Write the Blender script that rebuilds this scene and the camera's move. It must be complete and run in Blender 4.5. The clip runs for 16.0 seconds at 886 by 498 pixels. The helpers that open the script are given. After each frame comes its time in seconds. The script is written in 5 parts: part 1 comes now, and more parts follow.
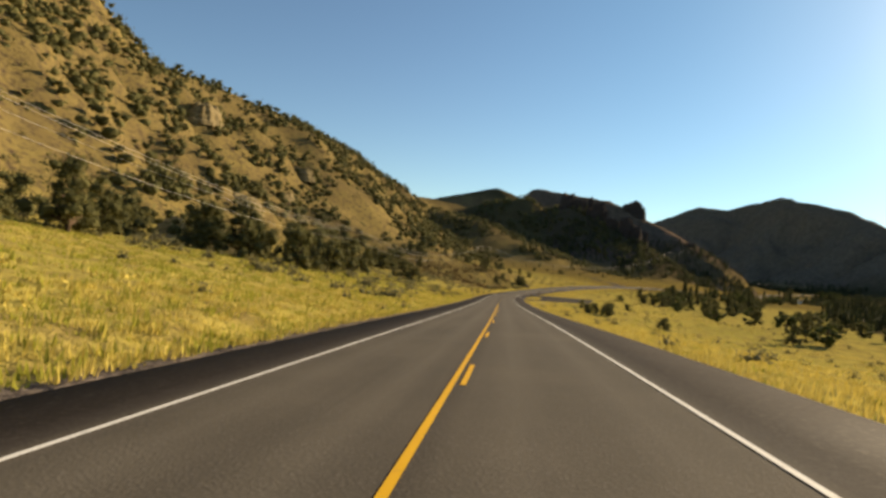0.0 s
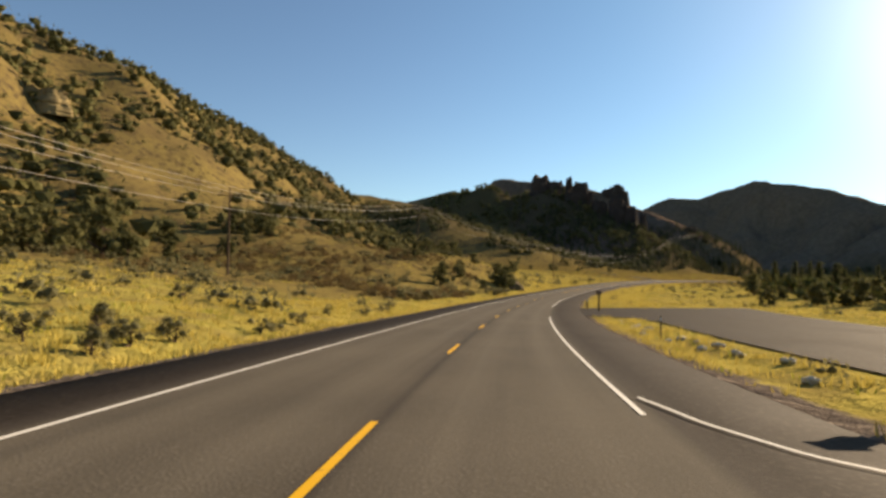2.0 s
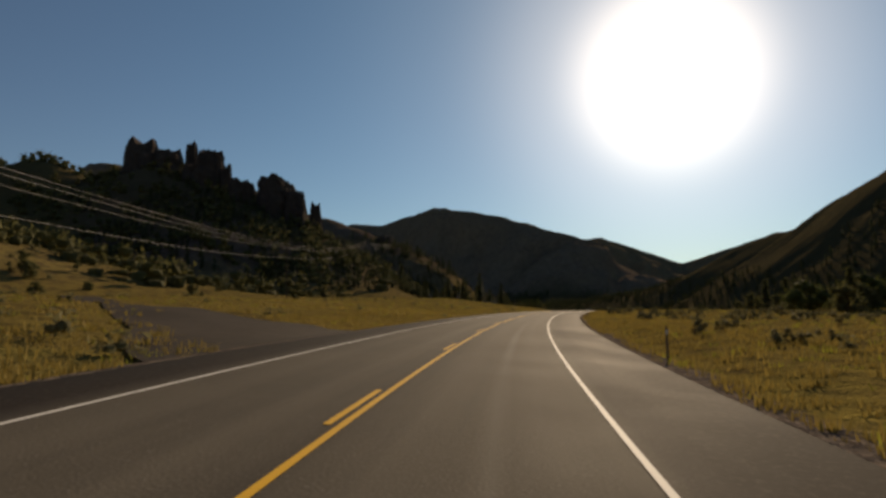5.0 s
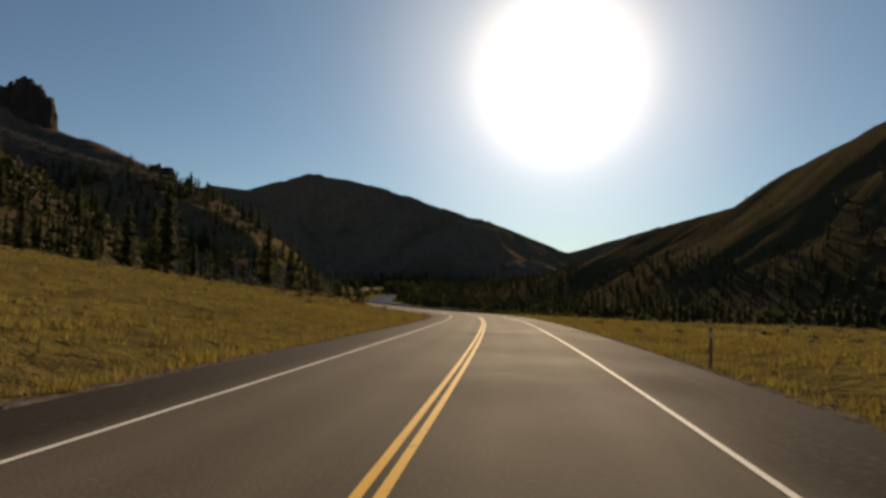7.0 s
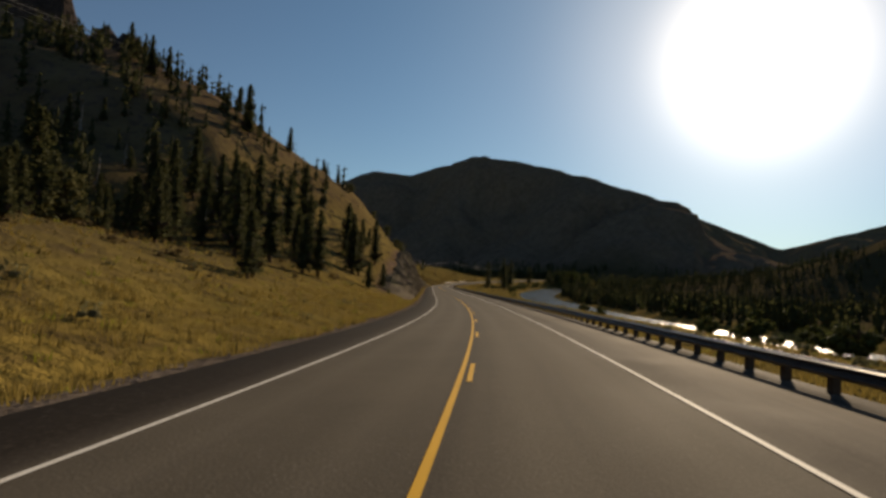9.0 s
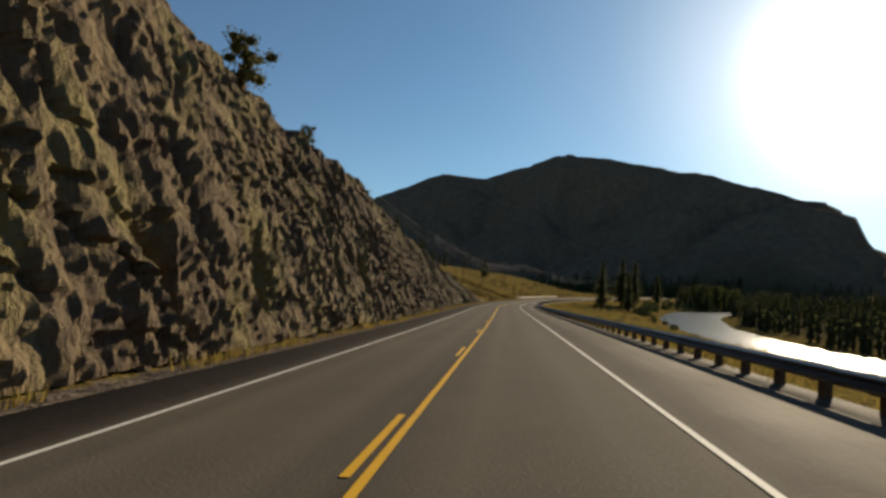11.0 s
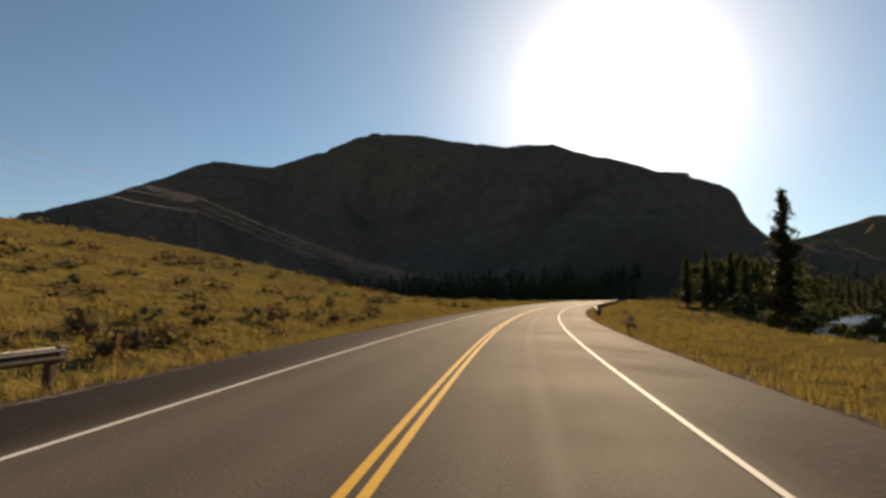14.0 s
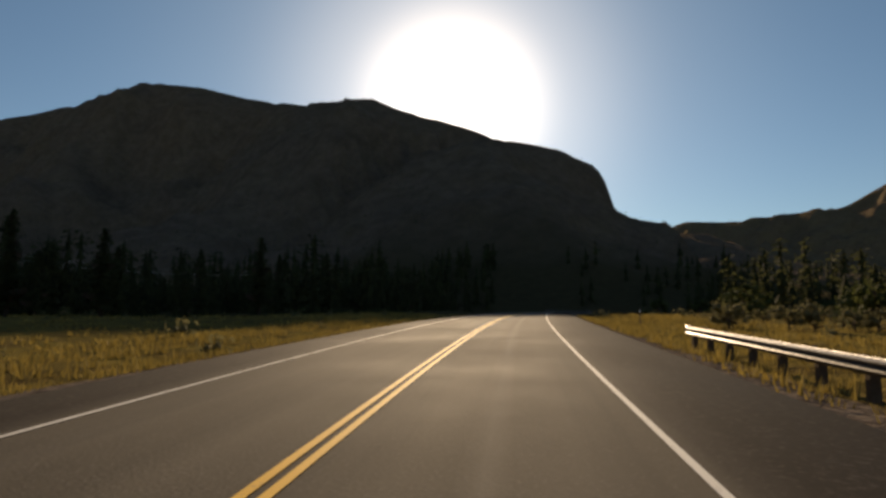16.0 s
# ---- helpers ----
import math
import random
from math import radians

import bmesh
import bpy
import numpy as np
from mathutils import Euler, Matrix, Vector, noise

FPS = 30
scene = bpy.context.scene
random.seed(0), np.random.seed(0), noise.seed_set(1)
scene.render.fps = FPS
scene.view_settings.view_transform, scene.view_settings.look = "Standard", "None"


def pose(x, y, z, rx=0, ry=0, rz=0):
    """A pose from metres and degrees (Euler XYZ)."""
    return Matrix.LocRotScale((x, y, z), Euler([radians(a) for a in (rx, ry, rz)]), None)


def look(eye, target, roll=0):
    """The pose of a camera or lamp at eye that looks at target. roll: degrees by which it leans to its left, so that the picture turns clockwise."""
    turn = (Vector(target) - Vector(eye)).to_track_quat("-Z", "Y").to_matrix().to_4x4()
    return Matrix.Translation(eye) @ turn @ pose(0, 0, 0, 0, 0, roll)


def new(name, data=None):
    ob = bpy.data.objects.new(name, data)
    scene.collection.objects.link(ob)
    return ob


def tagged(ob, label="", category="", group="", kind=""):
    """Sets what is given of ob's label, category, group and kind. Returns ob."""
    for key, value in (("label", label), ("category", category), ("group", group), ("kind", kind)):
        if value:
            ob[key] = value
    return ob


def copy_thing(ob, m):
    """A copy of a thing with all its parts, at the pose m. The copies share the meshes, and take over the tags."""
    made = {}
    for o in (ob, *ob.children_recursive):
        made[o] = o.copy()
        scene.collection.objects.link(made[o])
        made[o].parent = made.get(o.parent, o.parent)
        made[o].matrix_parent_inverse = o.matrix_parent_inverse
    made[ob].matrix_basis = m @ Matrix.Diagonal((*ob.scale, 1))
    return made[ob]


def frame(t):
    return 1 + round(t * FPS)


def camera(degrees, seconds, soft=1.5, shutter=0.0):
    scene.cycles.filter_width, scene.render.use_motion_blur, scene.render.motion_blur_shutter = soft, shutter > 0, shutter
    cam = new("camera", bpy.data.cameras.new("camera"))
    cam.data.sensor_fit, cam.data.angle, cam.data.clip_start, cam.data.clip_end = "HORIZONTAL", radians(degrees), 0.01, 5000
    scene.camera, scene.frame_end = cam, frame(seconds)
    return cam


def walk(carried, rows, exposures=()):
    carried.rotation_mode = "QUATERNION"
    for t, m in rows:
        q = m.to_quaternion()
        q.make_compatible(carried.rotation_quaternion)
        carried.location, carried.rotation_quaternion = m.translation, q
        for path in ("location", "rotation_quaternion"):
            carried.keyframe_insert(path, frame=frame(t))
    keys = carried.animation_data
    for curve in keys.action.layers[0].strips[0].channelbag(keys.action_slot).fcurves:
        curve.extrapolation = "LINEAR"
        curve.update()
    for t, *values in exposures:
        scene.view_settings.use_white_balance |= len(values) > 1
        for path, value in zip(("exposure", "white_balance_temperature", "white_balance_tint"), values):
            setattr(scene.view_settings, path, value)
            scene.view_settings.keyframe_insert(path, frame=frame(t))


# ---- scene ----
# The place is built in true metres and shrunk as a whole by U in the end,
# so that the fast drive keeps within the step that a camera may take.
U = 0.38
SPEED = 100.0          # true metres a second
EYE = 1.6              # eye over the road
# seconds; in degrees: camera's turn to the right, its tilt up, its tilt to the road, its turn to the left of the road's line;
# metres right of the centre line; degrees of cross fall to the right; the car's lean to the right
DRIVE = [
    (0, 0.41, 0.65, 3.46, 6.33, 0.72, -0.93, -2.15), (0.5, 0.26, 0.54, 3.74, 5.96, 0.72, -0.85, -1.86), (1, 0.51, 1.26, 4.01, 5.52, 0.72, -0.90, -1.58),
    (1.5, 1.40, 1.84, 4.25, 5.26, 0.85, -0.64, -1.29), (2, 3.51, 2.33, 4.31, 5.41, 1.64, 0.37, -1.00), (2.5, 7.41, 3.20, 4.26, 5.91, 1.48, 0.84, -0.72),
    (3, 11.89, 4.32, 4.61, 6.25, 1.29, 1.26, -0.43), (3.5, 17.39, 4.96, 4.34, 5.94, 1.38, 1.52, 0.05), (4, 22.60, 5.25, 4.31, 5.17, 1.72, 1.96, 0.53),
    (4.5, 27.23, 5.68, 4.75, 5.34, 2.24, 2.85, 1.01), (5, 31.93, 5.49, 5.04, 5.41, 2.21, 3.88, 1.49), (5.5, 36.34, 5.23, 4.98, 5.53, 1.83, 3.07, 0.81),
    (6, 40.15, 4.87, 4.87, 5.68, 1.58, 2.08, 0.13), (6.5, 42.65, 4.42, 4.77, 5.83, 1.35, 1.09, -0.55), (7, 42.75, 3.84, 4.68, 5.98, 1.10, 0.09, -1.24),
    (7.5, 39.76, 3.17, 4.50, 6.09, 0.96, -0.74, -1.92), (8, 34.40, 2.49, 4.11, 5.86, 0.11, -1.26, -2.60), (8.5, 30.55, 2.49, 4.16, 5.30, 0.22, -1.76, -2.89),
    (9, 26.37, 2.95, 4.12, 5.36, 0.48, -2.34, -3.17), (9.5, 22.48, 3.48, 4.14, 5.57, 0.69, -2.93, -3.46), (10, 19.93, 3.86, 4.17, 5.79, 0.89, -3.53, -3.75),
    (10.5, 19.06, 4.04, 4.20, 6.02, 1.11, -4.11, -4.03), (11, 19.27, 4.05, 4.20, 6.18, 1.28, -4.55, -4.32), (11.5, 19.52, 4.16, 4.15, 5.58, 1.27, -3.63, -3.83),
    (12, 20.38, 4.36, 4.10, 5.10, 1.58, -2.47, -3.35), (12.5, 24.50, 4.81, 4.24, 5.07, 1.42, -1.32, -2.70), (13, 28.53, 5.24, 4.18, 4.83, 1.66, -0.90, -2.05),
    (13.5, 31.95, 5.47, 4.24, 5.97, 1.73, -0.11, -1.61), (14, 36.28, 6.15, 4.54, 5.57, 1.22, 0.66, -0.21), (14.5, 40.43, 6.24, 4.66, 5.97, 1.13, 1.43, 0.02),
    (15, 44.19, 6.41, 4.70, 5.98, 1.17, 2.04, 0.24), (15.5, 48.27, 6.53, 4.58, 6.00, 1.34, 2.83, 0.06), (16, 52.00, 6.40, 4.29, 6.18, 1.95, 2.80, -0.13)]
DT = 0.02
CLOCK = np.arange(0, 16.0 + DT / 2, DT)
DRV = np.array(DRIVE)


def eased(column, smooth=31):
    """A column of DRIVE at every CLOCK time, with rounded corners."""
    ext = np.interp(np.arange(-1, 17 + DT / 2, DT), DRV[:, 0], DRV[:, column])
    lead = int(round(1 / DT))
    first, last = DRV[1, column] - DRV[0, column], DRV[-1, column] - DRV[-2, column]
    ext[:lead] = DRV[0, column] + np.arange(-lead, 0) * DT * 2 * first
    ext[-lead:] = DRV[-1, column] + np.arange(1, lead + 1) * DT * 2 * last
    k = np.hanning(smooth + 2)
    ext = np.convolve(ext, k / k.sum(), mode="same")
    return ext[lead:lead + len(CLOCK)]


turn, tilt, tilt_road, aim, side, fall, lean = (eased(c) for c in range(1, 8))
head = np.radians(turn + aim)
step = SPEED * DT
eye_x = np.concatenate([[0], np.cumsum(np.sin(head[:-1])) * step])
eye_y = np.concatenate([[0], np.cumsum(np.cos(head[:-1])) * step])
rise = np.concatenate([[0], np.cumsum(np.radians(tilt - tilt_road)[:-1]) * step])
banked = 3.4 * np.clip(1 - CLOCK / 1.2, 0, 1) ** 1.5   # coming out of a bend to the left
fall = fall - banked
eye_z = rise + EYE - np.tan(np.radians(fall)) * side
ROWS = [(float(CLOCK[i]), pose(eye_x[i] * U, eye_y[i] * U, eye_z[i] * U, 90 + tilt[i], lean[i] - banked[i], -turn[i])) for i in range(0, len(CLOCK), 5)]
cam = camera(70.94, 16.0, soft=3.1)
# seconds, stops, kelvin, tint
EXPOSURES = [(0, 1.14, 8350, 11), (1.5, 1.13, 8300, 12), (2.0, 1.23, 8200, 14), (2.5, 1.24, 8150, 14), (3.0, 1.1, 8250, 15), (3.5, 0.6, 8250, 15), (4.2, 0.4, 8350, 16), (4.6, 0.24, 8350, 16), (5, 0.0, 8350, 16),
             (7.5, 0.1, 8550, 17), (8.5, 0.08, 8350, 16), (10.5, 0.4, 7450, 9), (11.5, 0.6, 7450, 9), (12.5, 0.7, 8150, 13), (13.5, 0.72, 8650, 17), (14.5, 0.5, 8750, 18), (15.3, 0.45, 8750, 18), (16, 0.24, 8650, 17)]
walk(cam, ROWS, EXPOSURES)

# ---- light ----
SUN_AZ, SUN_EL = 52.9, 19.4
sun_way = Vector((math.sin(radians(SUN_AZ)) * math.cos(radians(SUN_EL)), math.cos(radians(SUN_AZ)) * math.cos(radians(SUN_EL)), math.sin(radians(SUN_EL))))
world = bpy.data.worlds.new("world")
scene.world = world
world.use_nodes = True
wn = world.node_tree
sky = wn.nodes.new("ShaderNodeTexSky")
sky.sky_type, sky.sun_disc = "NISHITA", False
sky.sun_elevation, sky.sun_rotation = radians(SUN_EL), radians(SUN_AZ)
sky.altitude, sky.air_density, sky.dust_density, sky.ozone_density = 1200, 1.0, 0.08, 1.9
wn.nodes["Background"].inputs["Strength"].default_value = 0.063
# sun's aureole, widened by lens glare painted into the sky as bright lobes
way = wn.nodes.new("ShaderNodeTexCoord")
dot = wn.nodes.new("ShaderNodeVectorMath")
dot.operation = "DOT_PRODUCT"
dot.inputs[1].default_value = sun_way
wn.links.new(way.outputs["Generated"], dot.inputs[0])
deep = wn.nodes.new("ShaderNodeMix")   # the clear, dry air of the high valley
deep.data_type, deep.blend_type = "RGBA", "MULTIPLY"
deep.inputs[0].default_value = 1.0
wn.links.new(sky.outputs[0], deep.inputs[6])
deep.inputs[7].default_value = (0.745, 0.955, 1.10, 1)
last = deep.outputs[2]
for wide, power, shade in ((62, 2.2, (0.15, 0.75, 1.05)), (42, 4.0, (2.8, 2.8, 2.75)), (23, 3.5, (7.0, 6.8, 6.5)), (11.5, 3.0, (16.5, 15.6, 14.4))):
    near_sun = wn.nodes.new("ShaderNodeMapRange")
    near_sun.inputs["From Min"].default_value, near_sun.inputs["From Max"].default_value = math.cos(radians(wide)), 1.0
    wn.links.new(dot.outputs["Value"], near_sun.inputs["Value"])
    lobe = wn.nodes.new("ShaderNodeMath")
    lobe.operation = "POWER"
    lobe.inputs[1].default_value = power
    wn.links.new(near_sun.outputs[0], lobe.inputs[0])
    glow = wn.nodes.new("ShaderNodeMix")
    glow.data_type, glow.blend_type = "RGBA", "ADD"
    glow.inputs[0].default_value = 1.0
    tint = wn.nodes.new("ShaderNodeVectorMath")
    tint.operation = "SCALE"
    tint.inputs[0].default_value = shade
    wn.links.new(lobe.outputs[0], tint.inputs["Scale"])
    wn.links.new(last, glow.inputs[6])
    wn.links.new(tint.outputs[0], glow.inputs[7])
    last = glow.outputs[2]
wn.links.new(glow.outputs[2], wn.nodes["Background"].inputs["Color"])
sun = new("sun", bpy.data.lights.new("sun", "SUN"))
sun.data.energy, sun.data.angle, sun.data.color = 4.6, radians(0.53), (1.0, 0.87, 0.68)
sun.matrix_world = look(sun_way * 200, (0, 0, 0))


# ---- materials ----
def nodes_of(name):
    m = bpy.data.materials.new(name)
    m.use_nodes = True
    return m, m.node_tree, m.node_tree.nodes["Principled BSDF"]


def node(t, kind, **sockets):
    n = t.nodes.new(kind)
    for k, v in sockets.items():
        key = k.replace("_", " ")
        if isinstance(v, bpy.types.NodeSocket):
            t.links.new(v, n.inputs[key])
        else:
            n.inputs[key].default_value = v
    return n


def coords(t, scale=(1, 1, 1)):
    tc = t.nodes.new("ShaderNodeTexCoord")
    mp = node(t, "ShaderNodeMapping", Vector=tc.outputs["Object"], Scale=scale)
    return mp.outputs[0]


def noise_of(t, vec, scale, detail=4, rough=0.6):
    return node(t, "ShaderNodeTexNoise", Vector=vec, Scale=scale, Detail=detail, Roughness=rough).outputs["Fac"]


def ramp_of(t, fac, stops):
    r = t.nodes.new("ShaderNodeValToRGB")
    t.links.new(fac, r.inputs[0])
    el = r.color_ramp.elements
    while len(el) < len(stops):
        el.new(0.5)
    for e, (p, c) in zip(el, stops):
        e.position, e.color = p, (*c, 1)
    return r.outputs[0]


def mix_of(t, fac, a, b, mode="MIX"):
    m = t.nodes.new("ShaderNodeMix")
    m.data_type, m.blend_type = "RGBA", mode
    for i, v in ((0, fac), (6, a), (7, b)):
        if isinstance(v, bpy.types.NodeSocket):
            t.links.new(v, m.inputs[i])
        elif i == 0:
            m.inputs[0].default_value = v
        else:
            m.inputs[i].default_value = (*v, 1)
    return m.outputs[2]


def bump_of(t, b, height, strength, distance):
    n = node(t, "ShaderNodeBump", Height=height, Strength=strength, Distance=distance)
    t.links.new(n.outputs[0], b.inputs["Normal"])


def attr_of(t, name):
    a = t.nodes.new("ShaderNodeAttribute")
    a.attribute_name = name
    return a.outputs["Fac"]


def grainy(name, dark, light, scale=3.0, rough=0.85, metal=0.0, bump=0.3, spots=None):
    """A surface with two scales of variation between two colours."""
    m, t, b = nodes_of(name)
    v = coords(t)
    fine, broad = noise_of(t, v, scale), noise_of(t, v, scale * 0.11, 3)
    col = mix_of(t, 0.5, ramp_of(t, fine, [(0.3, dark), (0.7, light)]), ramp_of(t, broad, [(0.35, dark), (0.65, light)]))
    if spots:
        col = mix_of(t, ramp_of(t, noise_of(t, v, scale * 2.7, 2), [(0.58, (0, 0, 0)), (0.64, (1, 1, 1))]), col, spots)
    t.links.new(col, b.inputs["Base Color"])
    b.inputs["Roughness"].default_value, b.inputs["Metallic"].default_value = rough, metal
    b.inputs["Specular IOR Level"].default_value = 0.05 if rough > 0.8 else 0.5
    bump_of(t, b, fine, bump, 0.05)
    return m


def leafy(name, dark, light, through_light=0.25):
    """Foliage: every clump a little different, and some light passes through."""
    m, t, b = nodes_of(name)
    geo = t.nodes.new("ShaderNodeNewGeometry")
    v = coords(t)
    col = mix_of(t, geo.outputs["Random Per Island"], dark, light)
    col = mix_of(t, ramp_of(t, noise_of(t, v, 0.05, 3), [(0.35, (0, 0, 0)), (0.65, (0.6, 0.6, 0.6))]), col, tuple(c * 0.6 for c in light))
    t.links.new(col, b.inputs["Base Color"])
    b.inputs["Roughness"].default_value = 0.85
    b.inputs["Specular IOR Level"].default_value = 0.08
    tr = node(t, "ShaderNodeBsdfTranslucent", Color=col)
    ms = t.nodes.new("ShaderNodeMixShader")
    ms.inputs[0].default_value = through_light
    t.links.new(b.outputs[0], ms.inputs[1])
    t.links.new(tr.outputs[0], ms.inputs[2])
    t.links.new(ms.outputs[0], t.nodes["Material Output"].inputs[0])
    return m


def make_ground():
    m, t, b = nodes_of("ground_cover")
    v = coords(t)
    patch, mid, fine = noise_of(t, v, 0.03, 6, 0.7), noise_of(t, v, 0.4, 4), noise_of(t, v, 4.0, 3)
    grass = mix_of(t, ramp_of(t, patch, [(0.38, (0, 0, 0)), (0.62, (1, 1, 1))]), (0.42, 0.33, 0.085), (0.33, 0.29, 0.072))
    grass = mix_of(t, ramp_of(t, mid, [(0.4, (0, 0, 0)), (0.68, (0.85, 0.85, 0.85))]), grass, (0.19, 0.14, 0.058))
    # browner meadow tone, with the darkness of backlit grass put into it
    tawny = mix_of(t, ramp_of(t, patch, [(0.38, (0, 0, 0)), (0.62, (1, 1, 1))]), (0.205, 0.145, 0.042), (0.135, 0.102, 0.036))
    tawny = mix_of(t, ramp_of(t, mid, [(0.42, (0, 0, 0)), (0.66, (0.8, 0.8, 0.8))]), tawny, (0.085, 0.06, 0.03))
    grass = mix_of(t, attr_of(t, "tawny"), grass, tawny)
    scrub = mix_of(t, ramp_of(t, patch, [(0.3, (0, 0, 0)), (0.7, (1, 1, 1))]), (0.14, 0.102, 0.043), (0.255, 0.195, 0.066))
    scrub = mix_of(t, ramp_of(t, mid, [(0.5, (0, 0, 0)), (0.66, (1, 1, 1))]), scrub, (0.075, 0.055, 0.034))
    rock = mix_of(t, ramp_of(t, noise_of(t, v, 0.09, 6, 0.7), [(0.35, (0, 0, 0)), (0.65, (1, 1, 1))]), (0.085, 0.058, 0.05), (0.175, 0.122, 0.1))
    gravel = mix_of(t, ramp_of(t, fine, [(0.3, (0, 0, 0)), (0.7, (1, 1, 1))]), (0.065, 0.05, 0.042), (0.2, 0.165, 0.135))
    col = mix_of(t, attr_of(t, "scrub"), grass, scrub)
    col = mix_of(t, attr_of(t, "rock"), col, rock)
    # paler rock for the far mountain, haze put into its colour
    haze_pale = mix_of(t, ramp_of(t, noise_of(t, v, 0.05, 6, 0.7), [(0.35, (0, 0, 0)), (0.65, (1, 1, 1))]), (0.21, 0.16, 0.12), (0.36, 0.285, 0.21))
    col = mix_of(t, attr_of(t, "haze_pale"), col, haze_pale)
    col = mix_of(t, attr_of(t, "litter"), col, mix_of(t, mid, (0.045, 0.038, 0.022), (0.11, 0.088, 0.045)))
    wild = node(t, "ShaderNodeMath", Value=attr_of(t, "gravel"))
    t.links.new(noise_of(t, v, 1.3, 4, 0.7), wild.inputs[1])
    col = mix_of(t, ramp_of(t, wild.outputs[0], [(0.74, (0, 0, 0)), (0.92, (1, 1, 1))]), col, gravel)
    col = mix_of(t, 0.35, col, mix_of(t, 1.0, col, ramp_of(t, fine, [(0.3, (0.45, 0.45, 0.45)), (0.7, (1, 1, 1))]), "MULTIPLY"))
    t.links.new(col, b.inputs["Base Color"])
    b.inputs["Roughness"].default_value = 1.0
    b.inputs["Specular IOR Level"].default_value = 0.0
    h = node(t, "ShaderNodeMath", Value=noise_of(t, v, 0.6, 5, 0.7))
    h.operation = "MULTIPLY"
    h.inputs[1].default_value = 1.0
    bump_of(t, b, h.outputs[0], 0.5, 0.6)
    return m


def make_asphalt():
    m, t, b = nodes_of("asphalt")
    v = coords(t)
    lat = attr_of(t, "lateral")
    grain, blotch = noise_of(t, v, 22.0, 3), noise_of(t, v, 0.22, 5)
    streak = noise_of(t, node(t, "ShaderNodeCombineXYZ", X=lat, Y=attr_of(t, "along")).outputs[0], 1.4, 4)
    col = mix_of(t, ramp_of(t, blotch, [(0.3, (0, 0, 0)), (0.7, (1, 1, 1))]), (0.080, 0.070, 0.055), (0.108, 0.094, 0.074))
    wheel = node(t, "ShaderNodeMath", Value=lat)
    wheel.operation = "ABSOLUTE"
    off = ramp_of(t, node(t, "ShaderNodeMapRange", Value=wheel.outputs[0], From_Min=0.0, From_Max=8.0).outputs[0],
                  [(0.0, (0.45, 0.45, 0.45)), (0.035, (0.1, 0.1, 0.1)), (0.11, (0, 0, 0)), (0.44, (0, 0, 0)), (0.475, (0.75, 0.75, 0.75)), (0.8, (0.9, 0.9, 0.9))])
    col = mix_of(t, off, col, (0.037, 0.031, 0.027))
    along = attr_of(t, "along")

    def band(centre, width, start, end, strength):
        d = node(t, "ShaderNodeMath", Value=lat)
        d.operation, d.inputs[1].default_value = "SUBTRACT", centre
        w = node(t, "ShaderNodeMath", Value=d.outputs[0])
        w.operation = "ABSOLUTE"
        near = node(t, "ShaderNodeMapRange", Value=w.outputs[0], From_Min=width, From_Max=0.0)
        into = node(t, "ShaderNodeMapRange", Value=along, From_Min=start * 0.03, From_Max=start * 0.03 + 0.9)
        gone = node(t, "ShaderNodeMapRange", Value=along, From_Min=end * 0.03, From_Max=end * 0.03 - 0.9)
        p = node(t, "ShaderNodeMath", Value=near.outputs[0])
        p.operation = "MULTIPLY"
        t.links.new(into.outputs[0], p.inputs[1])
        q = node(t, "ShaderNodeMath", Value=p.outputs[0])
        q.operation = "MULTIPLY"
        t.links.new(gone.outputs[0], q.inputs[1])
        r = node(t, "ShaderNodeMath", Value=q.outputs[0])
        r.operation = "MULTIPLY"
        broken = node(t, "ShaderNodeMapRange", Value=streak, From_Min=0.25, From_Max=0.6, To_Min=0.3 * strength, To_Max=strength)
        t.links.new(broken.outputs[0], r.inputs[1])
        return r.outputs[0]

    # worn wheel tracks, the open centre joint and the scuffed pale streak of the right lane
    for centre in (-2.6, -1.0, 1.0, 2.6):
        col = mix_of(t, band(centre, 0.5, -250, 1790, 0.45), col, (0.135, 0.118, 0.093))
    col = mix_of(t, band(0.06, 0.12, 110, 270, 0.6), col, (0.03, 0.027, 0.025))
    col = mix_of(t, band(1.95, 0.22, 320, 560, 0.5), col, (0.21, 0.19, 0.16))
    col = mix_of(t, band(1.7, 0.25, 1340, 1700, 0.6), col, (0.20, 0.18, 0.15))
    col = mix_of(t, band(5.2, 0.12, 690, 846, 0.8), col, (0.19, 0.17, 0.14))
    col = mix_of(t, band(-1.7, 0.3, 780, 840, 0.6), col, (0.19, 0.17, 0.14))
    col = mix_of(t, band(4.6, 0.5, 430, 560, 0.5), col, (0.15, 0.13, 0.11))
    col = mix_of(t, ramp_of(t, streak, [(0.5, (0, 0, 0)), (0.75, (0.35, 0.35, 0.35))]), col, (0.05, 0.045, 0.04))
    col = mix_of(t, ramp_of(t, grain, [(0.55, (0, 0, 0)), (0.75, (0.35, 0.35, 0.35))]), col, (0.19, 0.17, 0.15))
    # loose chips and dark tar on the shoulders, a paler strip along the rails
    chips = mix_of(t, ramp_of(t, noise_of(t, v, 9.0, 4, 0.7), [(0.52, (0, 0, 0)), (0.7, (1, 1, 1))]), (0.02, 0.016, 0.0135), (0.064, 0.053, 0.044))
    edge = node(t, "ShaderNodeMapRange", Value=wheel.outputs[0], From_Min=3.75, From_Max=4.3, To_Min=0.0, To_Max=0.85)
    col = mix_of(t, edge.outputs[0], col, chips)
    col = mix_of(t, band(6.3, 3.2, 850, 1400, 1.1), col, (0.095, 0.082, 0.068))
